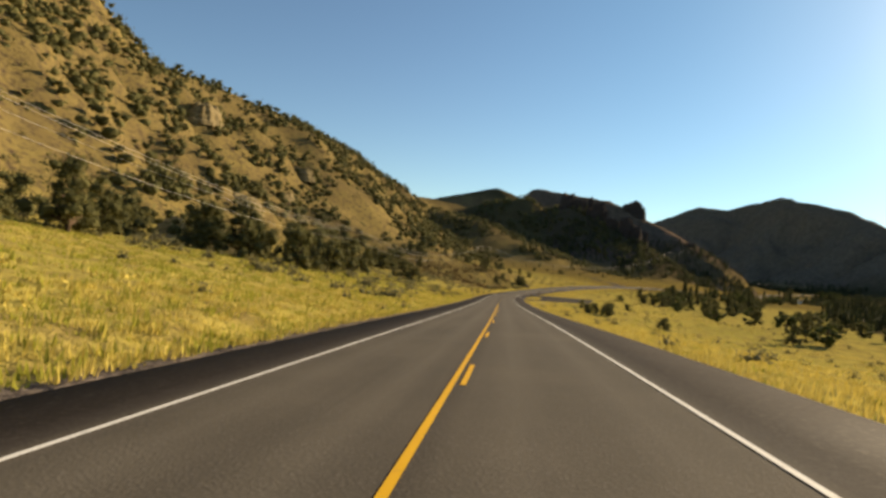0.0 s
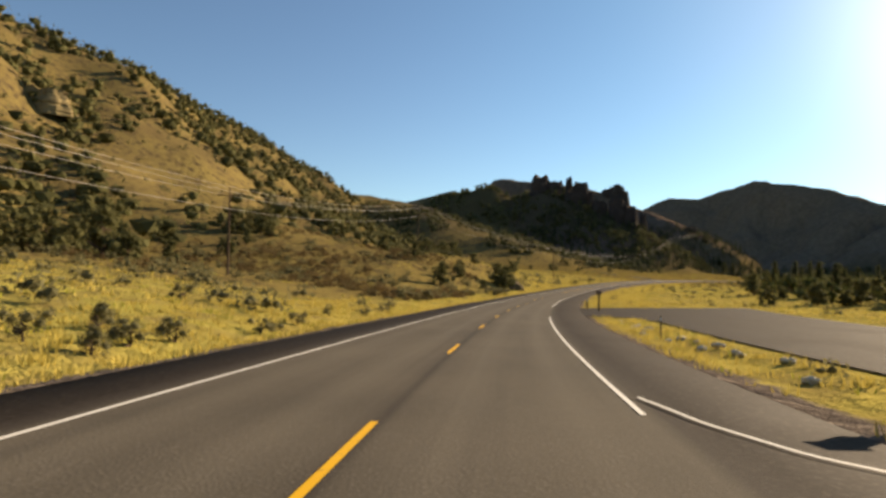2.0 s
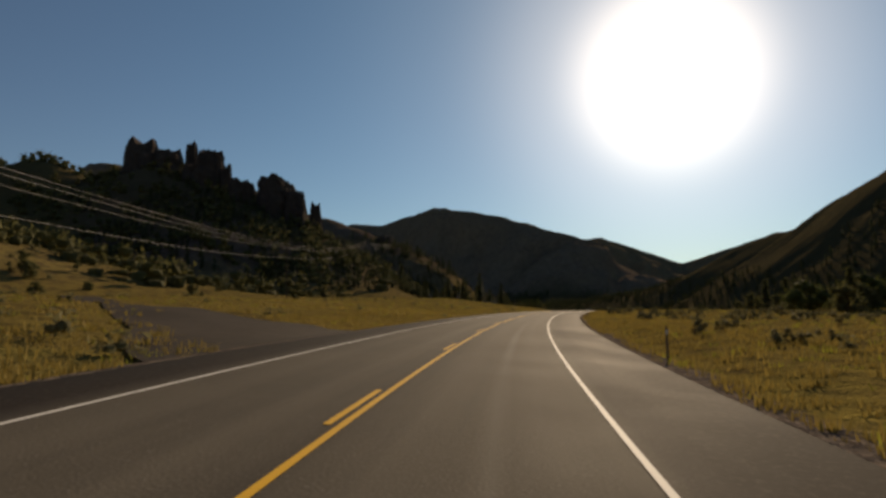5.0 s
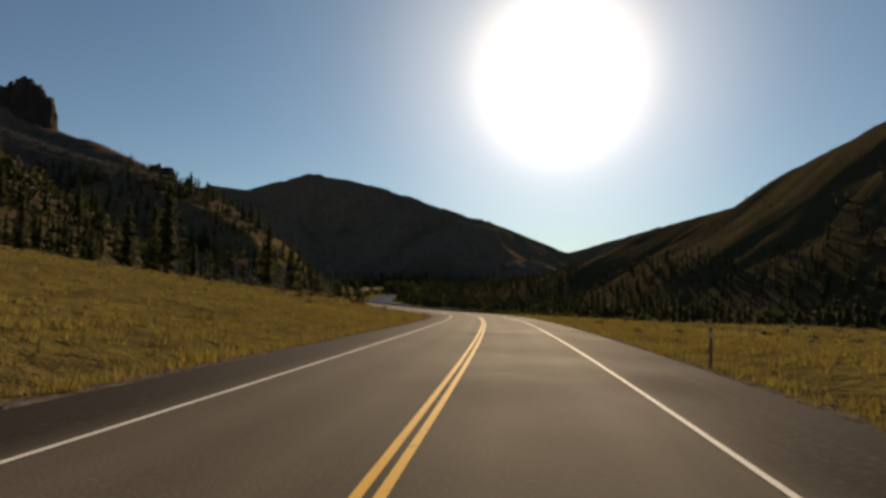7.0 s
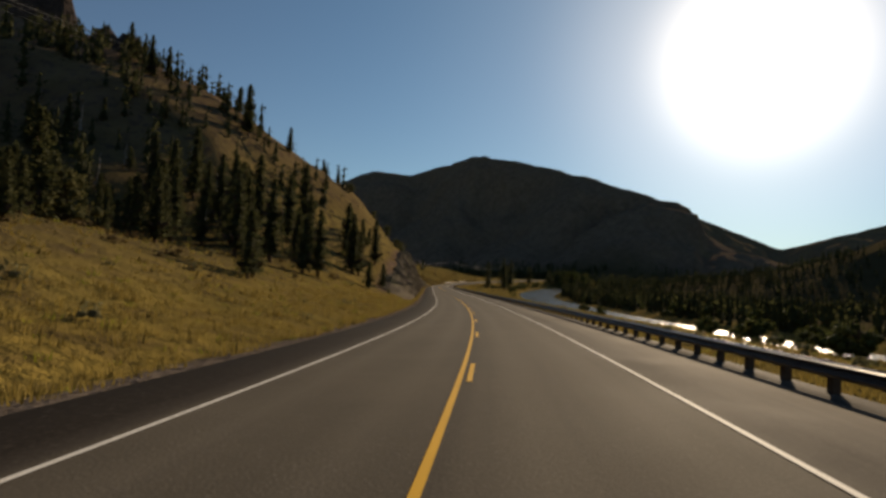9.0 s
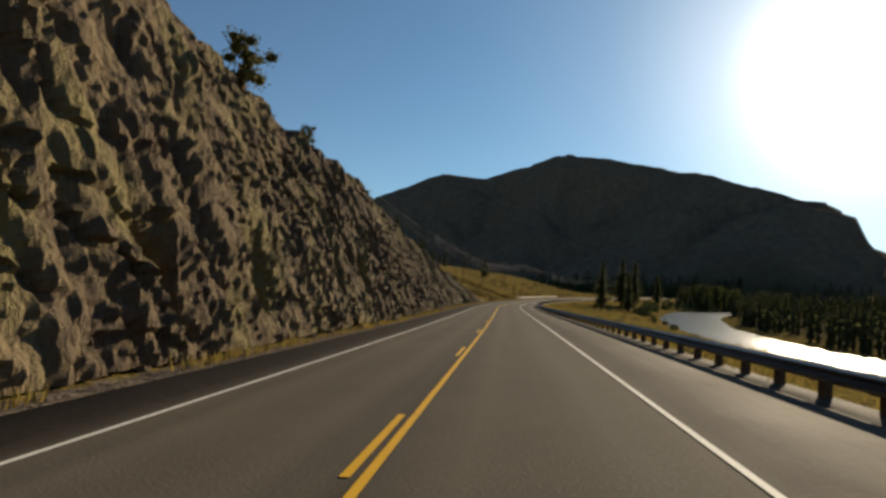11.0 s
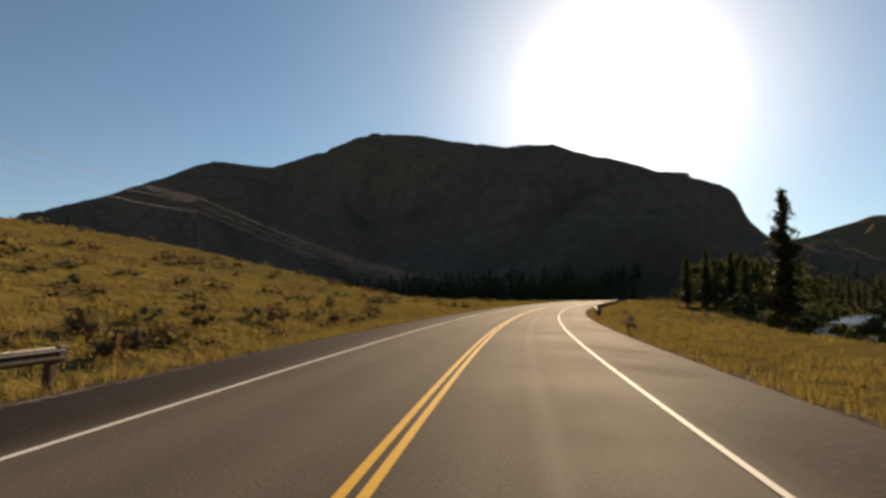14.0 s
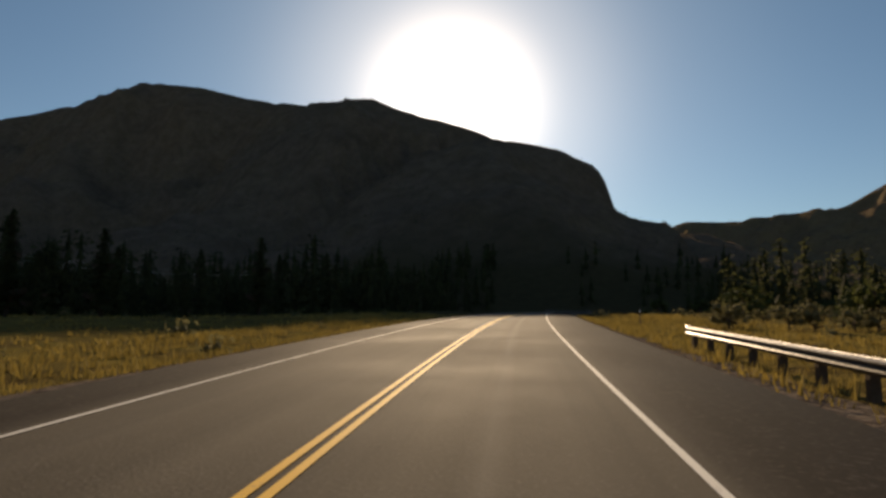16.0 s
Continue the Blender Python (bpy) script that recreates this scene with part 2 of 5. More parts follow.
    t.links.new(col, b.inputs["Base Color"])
    t.links.new(node(t, "ShaderNodeMapRange", Value=blotch, From_Min=0.3, From_Max=0.7, To_Min=0.8, To_Max=0.92).outputs[0], b.inputs["Roughness"])
    b.inputs["Specular IOR Level"].default_value = 0.03
    bump_of(t, b, grain, 0.25, 0.012)
    return m


def make_paint(name, colour):
    m, t, b = nodes_of(name)
    v = coords(t)
    worn = ramp_of(t, noise_of(t, v, 5.0, 5, 0.7), [(0.60, (0, 0, 0)), (0.70, (0.75, 0.75, 0.75))])
    col = mix_of(t, worn, colour, (0.1, 0.09, 0.075))
    t.links.new(mix_of(t, noise_of(t, v, 0.7), col, tuple(c * 0.8 for c in colour)), b.inputs["Base Color"])
    b.inputs["Roughness"].default_value = 0.75
    b.inputs["Specular IOR Level"].default_value = 0.12
    return m


def make_rock():
    m, t, b = nodes_of("cut_rock")
    v = coords(t, (1, 1, 0.32))
    big, mid, fine = noise_of(t, v, 0.18, 4, 0.6), noise_of(t, v, 0.9, 6, 0.72), noise_of(t, v, 5.0, 4, 0.7)
    col = mix_of(t, ramp_of(t, big, [(0.38, (0, 0, 0)), (0.62, (1, 1, 1))]), (0.142, 0.104, 0.066), (0.24, 0.182, 0.108))
    col = mix_of(t, ramp_of(t, mid, [(0.42, (0, 0, 0)), (0.62, (0.85, 0.85, 0.85))]), col, (0.07, 0.05, 0.042))
    col = mix_of(t, ramp_of(t, noise_of(t, v, 0.35, 4), [(0.5, (0, 0, 0)), (0.66, (0.75, 0.75, 0.75))]), col, (0.225, 0.195, 0.08))
    t.links.new(mix_of(t, 0.3, col, ramp_of(t, fine, [(0.3, (0.048, 0.037, 0.03)), (0.7, (0.21, 0.168, 0.115))])), b.inputs["Base Color"])
    b.inputs["Roughness"].default_value = 0.95
    b.inputs["Specular IOR Level"].default_value = 0.06
    add = node(t, "ShaderNodeMath", Value=mid)
    t.links.new(fine, add.inputs[1])
    bump_of(t, b, add.outputs[0], 0.7, 0.2)
    return m


def make_water():
    m, t, b = nodes_of("river_water")
    v = coords(t, (1, 1, 1))
    b.inputs["Base Color"].default_value = (0.03, 0.04, 0.035, 1)
    b.inputs["Roughness"].default_value = 0.2
    b.inputs["IOR"].default_value = 1.33
    add = node(t, "ShaderNodeMath", Value=noise_of(t, v, 0.8, 4))
    t.links.new(noise_of(t, v, 3.5, 3), add.inputs[1])
    bump_of(t, b, add.outputs[0], 0.3, 0.15)
    return m


GROUND, ASPHALT, ROCK, WATER = make_ground(), make_asphalt(), make_rock(), make_water()
WHITE, YELLOW = make_paint("white_paint", (0.72, 0.70, 0.64)), make_paint("yellow_paint", (0.70, 0.385, 0.02))
STEEL = grainy("weathered_steel", (0.03, 0.022, 0.017), (0.08, 0.06, 0.047), 6, 0.4, 0.35, 0.1)
POST_WOOD = grainy("weathered_post", (0.07, 0.05, 0.035), (0.16, 0.115, 0.08), 8, 0.85)
POLE_WOOD = grainy("pole_wood", (0.06, 0.042, 0.03), (0.13, 0.09, 0.06), 5, 0.85)
WIRE = grainy("bare_wire", (0.42, 0.39, 0.36), (0.52, 0.49, 0.46), 2, 0.8, 0.0, 0.0)
GLASSY = grainy("insulator_glaze", (0.16, 0.1, 0.07), (0.26, 0.17, 0.12), 10, 0.25)
RUBBER = grainy("delineator_plastic", (0.09, 0.06, 0.04), (0.17, 0.12, 0.08), 8, 0.7)
REFLECT = grainy("white_reflector", (0.6, 0.6, 0.58), (0.75, 0.75, 0.72), 12, 0.35)
BARK = grainy("bark", (0.05, 0.035, 0.025), (0.13, 0.09, 0.06), 6, 0.95)
DIRT = grainy("dirt_track", (0.017, 0.013, 0.010), (0.045, 0.034, 0.027), 1.5, 0.95)
JUNIPER = leafy("juniper_leaf", (0.07, 0.07, 0.029), (0.165, 0.155, 0.06), 0.35)
SNAG = grainy("dead_wood", (0.16, 0.14, 0.12), (0.34, 0.31, 0.27), 5, 0.9)
PINE = leafy("pine_needle", (0.034, 0.040, 0.019), (0.090, 0.094, 0.038), 0.4)
SAGE = leafy("sage_leaf", (0.11, 0.103, 0.05), (0.22, 0.198, 0.095), 0.35)
DRY_BRUSH = leafy("dry_brush", (0.085, 0.056, 0.026), (0.17, 0.115, 0.046), 0.25)
GRASS = leafy("dry_grass", (0.42, 0.325, 0.075), (0.6, 0.475, 0.125), 0.3)
GREEN_GRASS = leafy("green_grass", (0.24, 0.24, 0.036), (0.38, 0.36, 0.06), 0.3)
# browner copy of the dry grass, its backlit shade put into the colour
TAWNY_BACKLIT = leafy("tawny_backlit_grass", (0.21, 0.15, 0.04), (0.37, 0.272, 0.078), 0.3)
WILLOW = leafy("willow_leaf", (0.05, 0.065, 0.02), (0.13, 0.14, 0.045), 0.35)


# ---- the plan: the road's line, and the ground around it ----
def lerp(v, table):
    return np.interp(v, [r[0] for r in table], [r[1] for r in table])


after = np.arange(1, 1701) * 2.0
bend = np.concatenate([head[-1] + np.radians(np.minimum(after, 190) * 0.055), ])
bend = np.where(after > 190, bend + (radians(35) - bend) * np.clip((after - 190) / 300, 0, 1) ** 1.0, bend)
before = np.arange(-1600, 0) * 2.0
LINE_H = np.concatenate([np.full(1600, head[0]), head, bend])
LINE_S = np.concatenate([before, np.arange(len(head)) * step, (len(head) - 1) * step + after])
mid_x, mid_y = eye_x - np.cos(head) * side, eye_y + np.sin(head) * side
LINE_X = np.concatenate([mid_x[0] + before * math.sin(head[0]), mid_x, mid_x[-1] + np.cumsum(np.sin(bend)) * 2])
LINE_Y = np.concatenate([mid_y[0] + before * math.cos(head[0]), mid_y, mid_y[-1] + np.cumsum(np.cos(bend)) * 2])
grade_after = np.radians(lerp(after, [(0, 2.1), (60, 1.3), (150, 0.4), (260, 0), (400, 0)]))
LINE_Z = np.concatenate([np.interp(before, [-300, 0], [9, 0]), rise, rise[-1] + np.cumsum(grade_after) * 2])
LINE_F = np.tan(np.radians(np.concatenate([np.full(1600, fall[0]), fall, np.zeros(1700)])))
N0 = (math.cos(radians(35)), -math.sin(radians(35)))


def place(s, l):
    """The world's x, y at s metres along the road and l metres right of its centre line."""
    s, l = np.asarray(s, float), np.asarray(l, float)
    x, y, h = np.interp(s, LINE_S, LINE_X), np.interp(s, LINE_S, LINE_Y), np.interp(s, LINE_S, LINE_H)
    near = np.clip(l, -70, 70)
    return x + np.cos(h) * near + N0[0] * (l - near), y - np.sin(h) * near + N0[1] * (l - near)


def road_z(s, l=0.0):
    return np.interp(s, LINE_S, LINE_Z) - np.interp(s, LINE_S, LINE_F) * np.clip(l, -7, 7)


def shoulder_drop(l):
    """How far the shoulders fall away below the road's plane."""
    return 0.055 * np.clip(np.abs(l) - 4.0, 0, 3.2)


def lattice(ix, iy, seed):
    n = (ix * 374761393 + iy * 668265263 + seed * 974711) & 0x7FFFFFFF
    n = ((n ^ (n >> 13)) * 1274126177) & 0x7FFFFFFF
    return ((n ^ (n >> 16)) & 0xFFFF) / 65535.0


def rough_field(x, y, seed=0, octaves=4):
    """Smooth random heights between about -1 and 1."""
    total, amp = 0.0, 1.0
    for o in range(octaves):
        fx, fy = np.floor(x), np.floor(y)
        ix, iy, u, w = fx.astype(np.int64), fy.astype(np.int64), x - fx, y - fy
        u, w = u * u * (3 - 2 * u), w * w * (3 - 2 * w)
        a, b = lattice(ix, iy, seed + o), lattice(ix + 1, iy, seed + o)
        c, d = lattice(ix, iy + 1, seed + o), lattice(ix + 1, iy + 1, seed + o)
        total = total + amp * ((a * (1 - u) + b * u) * (1 - w) + (c * (1 - u) + d * u) * w - 0.5) * 2
        x, y, amp = x * 2.03 + 17.1, y * 2.03 - 9.7, amp * 0.5
    return total / 1.6


# ridges: crest points x, y, z; foot's distance; how rocky; how rough
RIDGES = [
    ([(-420, -500, 190), (-360, 0, 185), (-288, 200, 160), (-246, 377, 150), (-213, 423, 113), (-158, 597, 118), (-144, 843, 131), (-75, 943, 91), (-10, 1028, 91), (43, 1071, 87), (128, 999, 106)], 188, 0.1, 1.0),
    ([(-60, 880, 72), (46, 787, 51), (85, 700, 27), (113, 632, 8), (138, 588, -9)], 95, 0.15, 0.8),
    ([(-120, 410, 50), (-40, 380, 12), (20, 366, -2)], 62, 0.1, 0.5),
    ([(65, 1042, 73), (150, 985, 89), (205, 930, 97), (241, 868, 62), (275, 850, 44), (320, 835, 18), (350, 820, -8)], 130, 0.9, 0.9),
    ([(171, 1160, 142), (309, 1162, 135), (369, 1137, 105), (386, 1039, 76), (399, 986, 53), (428, 962, 38), (450, 946, 20), (464, 932, 0)], 100, 0.8, 1.0),
    ([(624, 2502, 103), (737, 2441, 169), (811, 2476, 202), (1004, 2439, 292), (1104, 2404, 285), (1163, 2381, 308), (1220, 2246, 334), (1199, 2109, 305), (1288, 1977, 270), (1231, 1746, 207), (1302, 1641, 165), (1255, 1622, 152), (1307, 1564, 131)], 330, 0.75, 1.0, 62),
    ([(1080, 2400, 250), (1250, 2700, 300), (1200, 3100, 330)], 330, 0.6, 1.0),
    ([(330, 1230, 90), (450, 1290, 54), (528, 1329, 31), (576, 1348, 19), (613, 1350, 6)], 95, 0.3, 0.8),
    ([(1255, 1540, 70), (1290, 1480, 50), (1380, 1420, 40), (1480, 1370, 32)], 110, 0.4, 0.6),
    ([(640, 350, 190), (738, 601, 151), (829, 772, 101), (914, 799, 91), (970, 907, 87), (984, 1003, 70), (1005, 1110, 24)], 190, 0.3, 0.35),
    ([(1750, 2900, 270), (1950, 2650, 259), (2148, 2383, 284), (2376, 2150, 155), (2552, 1856, 261), (2568, 1716, 250), (2584, 1588, 260), (2610, 1479, 271), (2611, 1396, 318), (2641, 1200, 360)], 600, 0.5, 1.0),
    ([(-200, 2700, 150), (300, 2900, 150), (700, 3100, 170)], 500, 0.3, 1.0),
    ([(-150, 2000, 150), (24, 1989, 198), (165, 1979, 234), (262, 1969, 205), (300, 1965, 150)], 300, 0.4, 0.6),
]
RIVER = [(700, 120), (800, 95), (880, 76), (960, 66), (1020, 58), (1100, 57), (1200, 60), (1300, 58), (1400, 54), (1500, 52), (1600, 72), (1700, 120), (1900, 220)]
CUT_TOP = [(1010, 0), (1045, 6), (1075, 11), (1100, 12.3), (1150, 11.8), (1165, 10.8), (1178, 9.8), (1192, 8.3), (1217, 7.0), (1228, 6.1), (1246, 4.6), (1260, 2.8), (1272, 1.0), (1282, 0)]
LEFT_RISE = [(-300, .10), (0, .12), (150, .10), (260, .10), (320, .08), (370, .085), (430, .085), (520, .08), (600, .08), (690, .11), (770, .16), (860, .14), (950, .13), (1000, .2), (1040, .35), (1200, .38), (1235, .54), (1258, .52), (1290, .30), (1400, .2), (1480, .13), (1540, .05), (1600, 0.0), (1700, 0.0)]
RIGHT_RISE = [(-300, -.08), (0, -.10), (120, -.08), (160, -.01), (290, -.01), (330, -.03), (600, -.02), (820, -.03), (880, -.10), (1000, -.105), (1300, -.12), (1400, -.11), (1450, -.06), (1600, -.01)]


def in_lot(s, l, margin=0.0):
    """Whether s, l lies on the turnout's pavement, widened by the margin."""
    whole = (l > 5.5) & (l < np.minimum(8 + (s - 190) * 0.38, 30) + margin) & (s > 191 - margin) & (s < 275 + (l - 6.5) * 1.1 + margin)
    island = (((s - 230.5) / (22.5 - margin)) ** 4 + ((l - 7.6) / (3.6 - margin)) ** 4 < 1)
    return whole & ~island


def river_off(s, l):
    return np.abs(l - lerp(s, RIVER)) - lerp(s, [(700, 7), (1000, 9), (1200, 11), (1600, 14)])


def hill_of(x, y, base, fine=1.0):
    """Height of the hills over the base, and how rocky they are there."""
    best, rocky = np.zeros_like(x), np.zeros_like(x)
    for pts, foot, rock, rugged, *cliff_end in RIDGES:
        sheer = cliff_end[0] if cliff_end else 0.0
        top, dist = np.zeros_like(x), np.full_like(x, 1e9)
        for (ax, ay, az), (bx, by, bz) in zip(pts, pts[1:]):
            ll = (bx - ax) ** 2 + (by - ay) ** 2
            t = np.clip(((x - ax) * (bx - ax) + (y - ay) * (by - ay)) / ll, 0, 1)
            d = np.hypot(x - ax - t * (bx - ax), y - ay - t * (by - ay))
            top, dist = np.where(d < dist, az + t * (bz - az), top), np.minimum(d, dist)
        ex, ey = pts[-1][0] - pts[-2][0], pts[-1][1] - pts[-2][1]
        past = ((x - pts[-1][0]) * ex + (y - pts[-1][1]) * ey) / math.hypot(ex, ey)
        dist = dist + sheer * np.clip((past - 2) / 8, 0, 1)
        dist = np.sqrt(dist ** 2 + 22.0 ** 2) - 22.0
        wave = rough_field(x / 75, y / 75, 3, 4) * 0.16 * rugged * np.clip(dist / 60, 0.1, 1)
        shape = np.clip(1 - dist / foot + wave * np.clip(2 - dist / foot * 1.6, 0, 1), 0, 1.1) ** (1.25 if rock < 0.5 else 1.45)
        h = np.maximum(top - base, 0) * np.minimum(shape, 1)
        rocky = np.where(h > best, rock, rocky)
        best = np.maximum(best, h)
    best = best + np.clip(best / 25, 0, 1) * (rough_field(x / 40, y / 40, 11, 5) * 3.0 + fine * rough_field(x / 9, y / 9, 5, 3) * (0.7 + 1.3 * rocky))
    return np.maximum(best, 0), rocky


def ground_z(s, l, full=False):
    s, l = np.asarray(s, float), np.asarray(l, float)
    x, y = place(s, l)
    zr = road_z(s, l)
    d = np.maximum(np.abs(l) - 6.3, 0)
    left, right = lerp(s, LEFT_RISE), lerp(s, RIGHT_RISE)
    base = zr + np.where(l < 0, left * np.minimum(np.maximum(d - 2.5, 0), 45) + 0.03 * np.maximum(d - 45, 0) * (left > 0.02), right * np.minimum(d, 38) + 0.004 * np.maximum(d - 60, 0))
    base = base - 0.2 * np.exp(-((d - 2.4) / 1.4) ** 2) - 0.05 - shoulder_drop(l)
    base = base + np.clip(d / 12, 0, 1) * rough_field(x / 18, y / 18, 2, 4) * 0.55 + np.clip(d / 4, 0, 1) * np.clip((1850 - s) / 50, 0, 1) * rough_field(x / 2.5, y / 2.5, 7, 2) * 0.10
    cut = lerp(s, CUT_TOP)
    face = cut * np.clip((-l - 9.5) / 4.0, 0, 1) + np.where(cut > 0.3, 0.42, 0) * np.maximum(-l - 13.5, 0) * np.clip(cut / 6, 0, 1)
    base = np.maximum(base, np.where((l < -9) & (face > 0.01), zr - 0.4 + np.minimum(face, 40), -1e3))
    h, rocky = hill_of(x, y, base, np.clip((1850 - s) / 200, 0.15, 1) * np.where(l > 150, 0.15, 1.0))
    h = h * np.maximum(np.clip((np.abs(l) - 14) / 16, 0, 1), np.clip((s - 1800) / 60, 0, 1))
    h = np.where((l > 0) & (s > 850) & (s < 1640), h * np.clip((l - 85) / 60, 0, 1), h)
    z = base + h
    ro = river_off(s, l)
    water_z = np.interp(s, LINE_S, LINE_Z) - 5.2
    on = (s > 700) & (s < 1900)
    z = np.where(on & (ro < 45), np.minimum(z, water_z - 0.9 + np.maximum(ro + 3, 0) * 0.30 + 0.03 * np.maximum(ro - 8, 0) ** 1.7), z)
    z = np.where((np.abs(l) < 6.3) & (s < 1815), zr - 0.4, z)
    z = np.where(in_lot(s, l, 1.4), road_z(s, 6.0) - 0.012 * np.maximum(l - 6, 0) - 0.21, z)
    return (z, x, y, h, rocky) if full else z


def mesh_of(name, verts, faces, material, smooth=False):
    """A mesh from arrays of places and of triangles or quads."""
    me = bpy.data.meshes.new(name)
    verts, faces = np.asarray(verts, np.float32), np.asarray(faces, np.int32)
    k = faces.shape[1]
    me.vertices.add(len(verts))
    me.vertices.foreach_set("co", verts.ravel())
    me.loops.add(faces.size)
    me.loops.foreach_set("vertex_index", faces.ravel())
    me.polygons.add(len(faces))
    me.polygons.foreach_set("loop_start", np.arange(0, faces.size, k, dtype=np.int32))
    me.polygons.foreach_set("use_smooth", np.full(len(faces), smooth))
    me.materials.append(material)
    me.update(calc_edges=True)
    return me


def grid_faces(rows, cols):
    i = (np.arange(rows - 1)[:, None] * cols + np.arange(cols - 1)[None, :]).ravel()
    return np.stack([i, i + 1, i + cols + 1, i + cols], 1)


def add_attr(me, name, values):
    me.attributes.new(name, "FLOAT", "POINT").data.foreach_set("value", np.asarray(values, np.float32).ravel())


# ---- ground ----
steps_s = np.concatenate([np.arange(-3100, -400, 90), np.arange(-400, -40, 12), np.arange(-40, 1700, 4.0), np.arange(1700, 2500, 8.0), np.arange(2500, 3500, 14.0), np.arange(3500, 4900, 80)])
out = np.concatenate([[5.9, 6.35, 7, 7.8, 8.6, 9.4, 10.3, 11.2, 12.2, 13.3, 14.5, 16, 18, 20.5, 23.5, 27, 31, 35, 40, 45, 51, 57, 64, 70], np.arange(80, 620, 11.0), np.arange(620, 1400, 16.0), [1450, 1550, 1700, 1900, 2200, 2600, 3100]])
steps_l = np.concatenate([-out[::-1], out])
gs, gl = np.meshgrid(steps_s, steps_l, indexing="ij")
gz, gx, gy, gh, grock = ground_z(gs.ravel(), gl.ravel(), True)
ground_mesh = mesh_of("ground", np.stack([gx, gy, gz], 1), grid_faces(len(steps_s), len(steps_l))[:, ::-1], GROUND, True)
far_bank = np.clip((gl.ravel() - lerp(gs.ravel(), RIVER) - 16) / 12, 0, 1) * (gs.ravel() > 250)
add_attr(ground_mesh, "scrub", np.maximum(np.maximum(np.clip(gh / lerp(gs.ravel(), [(250, 6), (330, 3), (460, 3), (560, 6)]), 0, 1), np.clip((-gl.ravel() - 10.5) / 7, 0, 0.95) * lerp(gs.ravel(), [(230, 0), (262, 1), (336, 1), (356, 0), (1000, 0), (1020, 1), (1225, 1), (1240, 0)])), far_bank) * (1 - 0.9 * ((gs.ravel() > 1290) & (gs.ravel() < 1640) & (gl.ravel() > -120) & (gl.ravel() < 0))))
add_attr(ground_mesh, "litter", np.maximum(0.75 * np.clip((gs.ravel() - 800) / 60, 0, 1) * np.clip((1030 - gs.ravel()) / 30, 0, 1) * np.clip((-gl.ravel() - lerp(gs.ravel(), [(860, 34), (930, 18)])) / 14, 0, 1), np.maximum(far_bank * np.clip((950 - gl.ravel()) / 100, 0, 1) * (gs.ravel() < 1900), np.clip((gs.ravel() - 1650) / 60, 0, 1) * np.clip((1950 - gs.ravel()) / 100, 0, 1))))
# the browner, backlit-dark tone takes over from 430 m on
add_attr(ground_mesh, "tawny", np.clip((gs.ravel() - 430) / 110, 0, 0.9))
# haze painted as a slight paling of the far heights
add_attr(ground_mesh, "haze_pale", 0.12 * np.clip((gs.ravel() - 1850) / 150, 0, 1) * np.clip(gh / 25, 0, 1))
add_attr(ground_mesh, "rock", np.clip(gh / 25, 0, 1) * grock + 0.8 * ((lerp(gs.ravel(), CUT_TOP) > 1) & (gl.ravel() < -9) & (gl.ravel() > -15)))
verge = np.abs(gl.ravel())
add_attr(ground_mesh, "gravel", np.clip((8.6 - verge) / 1.9, 0, 1) * 0.8 * (gs.ravel() < 1815))
tagged(new("ground", ground_mesh), "valley floor with dry golden grass below brown scrub hills", "ground", kind="structure")

# ---- river ----
rs = np.arange(700, 1900, 6.0)
rl = lerp(rs, RIVER)
rv = []
for off in (-22, -8, 8, 22):
    x, y = place(rs, rl + off)
    rv.append(np.stack([x, y, np.interp(rs, LINE_S, LINE_Z) - 5.2], 1))
river_mesh = mesh_of("river", np.stack(rv, 1).reshape(-1, 3), grid_faces(len(rs), 4)[:, ::-1], WATER, True)
tagged(new("water", river_mesh), "shallow rippling river glittering against the low sun", "river", kind="structure")

# ---- road ----
def ribbon(name, s_list, l_list, lift, material, ragged=0.0, skirt=0.0):
    """A strip that follows the road: offsets l_list across, at the heights lift over its surface."""
    s_arr, l_arr = np.asarray(s_list, float), np.asarray(l_list, float)
    S, L = np.meshgrid(s_arr, l_arr, indexing="ij")
    if ragged:
        edge = ragged * rough_field(S / 1.7 + 40 * np.sign(L), S * 0 + 3.3, 21, 3)
        L = L + np.where((L == l_arr[0]) | (L == l_arr[-1]), edge, 0)
    X, Y = place(S, L)
    Z = road_z(S, L) + lift - shoulder_drop(L)
    if skirt:
        Z = Z - skirt * ((S * 0 + np.arange(len(l_arr))[None, :] == 0) | (S * 0 + np.arange(len(l_arr))[None, :] == len(l_arr) - 1))
    me = mesh_of(name, np.stack([X, Y, Z], -1).reshape(-1, 3), grid_faces(len(s_arr), len(l_arr))[:, ::-1], material, True)
    add_attr(me, "lateral", L)
    add_attr(me, "along", S * 0.03)
    return me


ROAD_S = np.arange(-260, 1800.1, 2.0)
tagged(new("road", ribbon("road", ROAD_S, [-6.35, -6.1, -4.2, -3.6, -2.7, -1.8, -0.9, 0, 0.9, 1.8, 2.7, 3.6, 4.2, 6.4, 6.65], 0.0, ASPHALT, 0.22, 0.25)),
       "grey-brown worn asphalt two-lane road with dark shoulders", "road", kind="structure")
tagged(new("road_shoulder", ribbon("road_shoulder", np.arange(842, 1404, 2.0), [6.2, 6.6, 7.3, 7.6], 0.006, ASPHALT, 0.15, 0.3)),
       "strip of grey asphalt under the guardrail", "road shoulder", kind="structure")


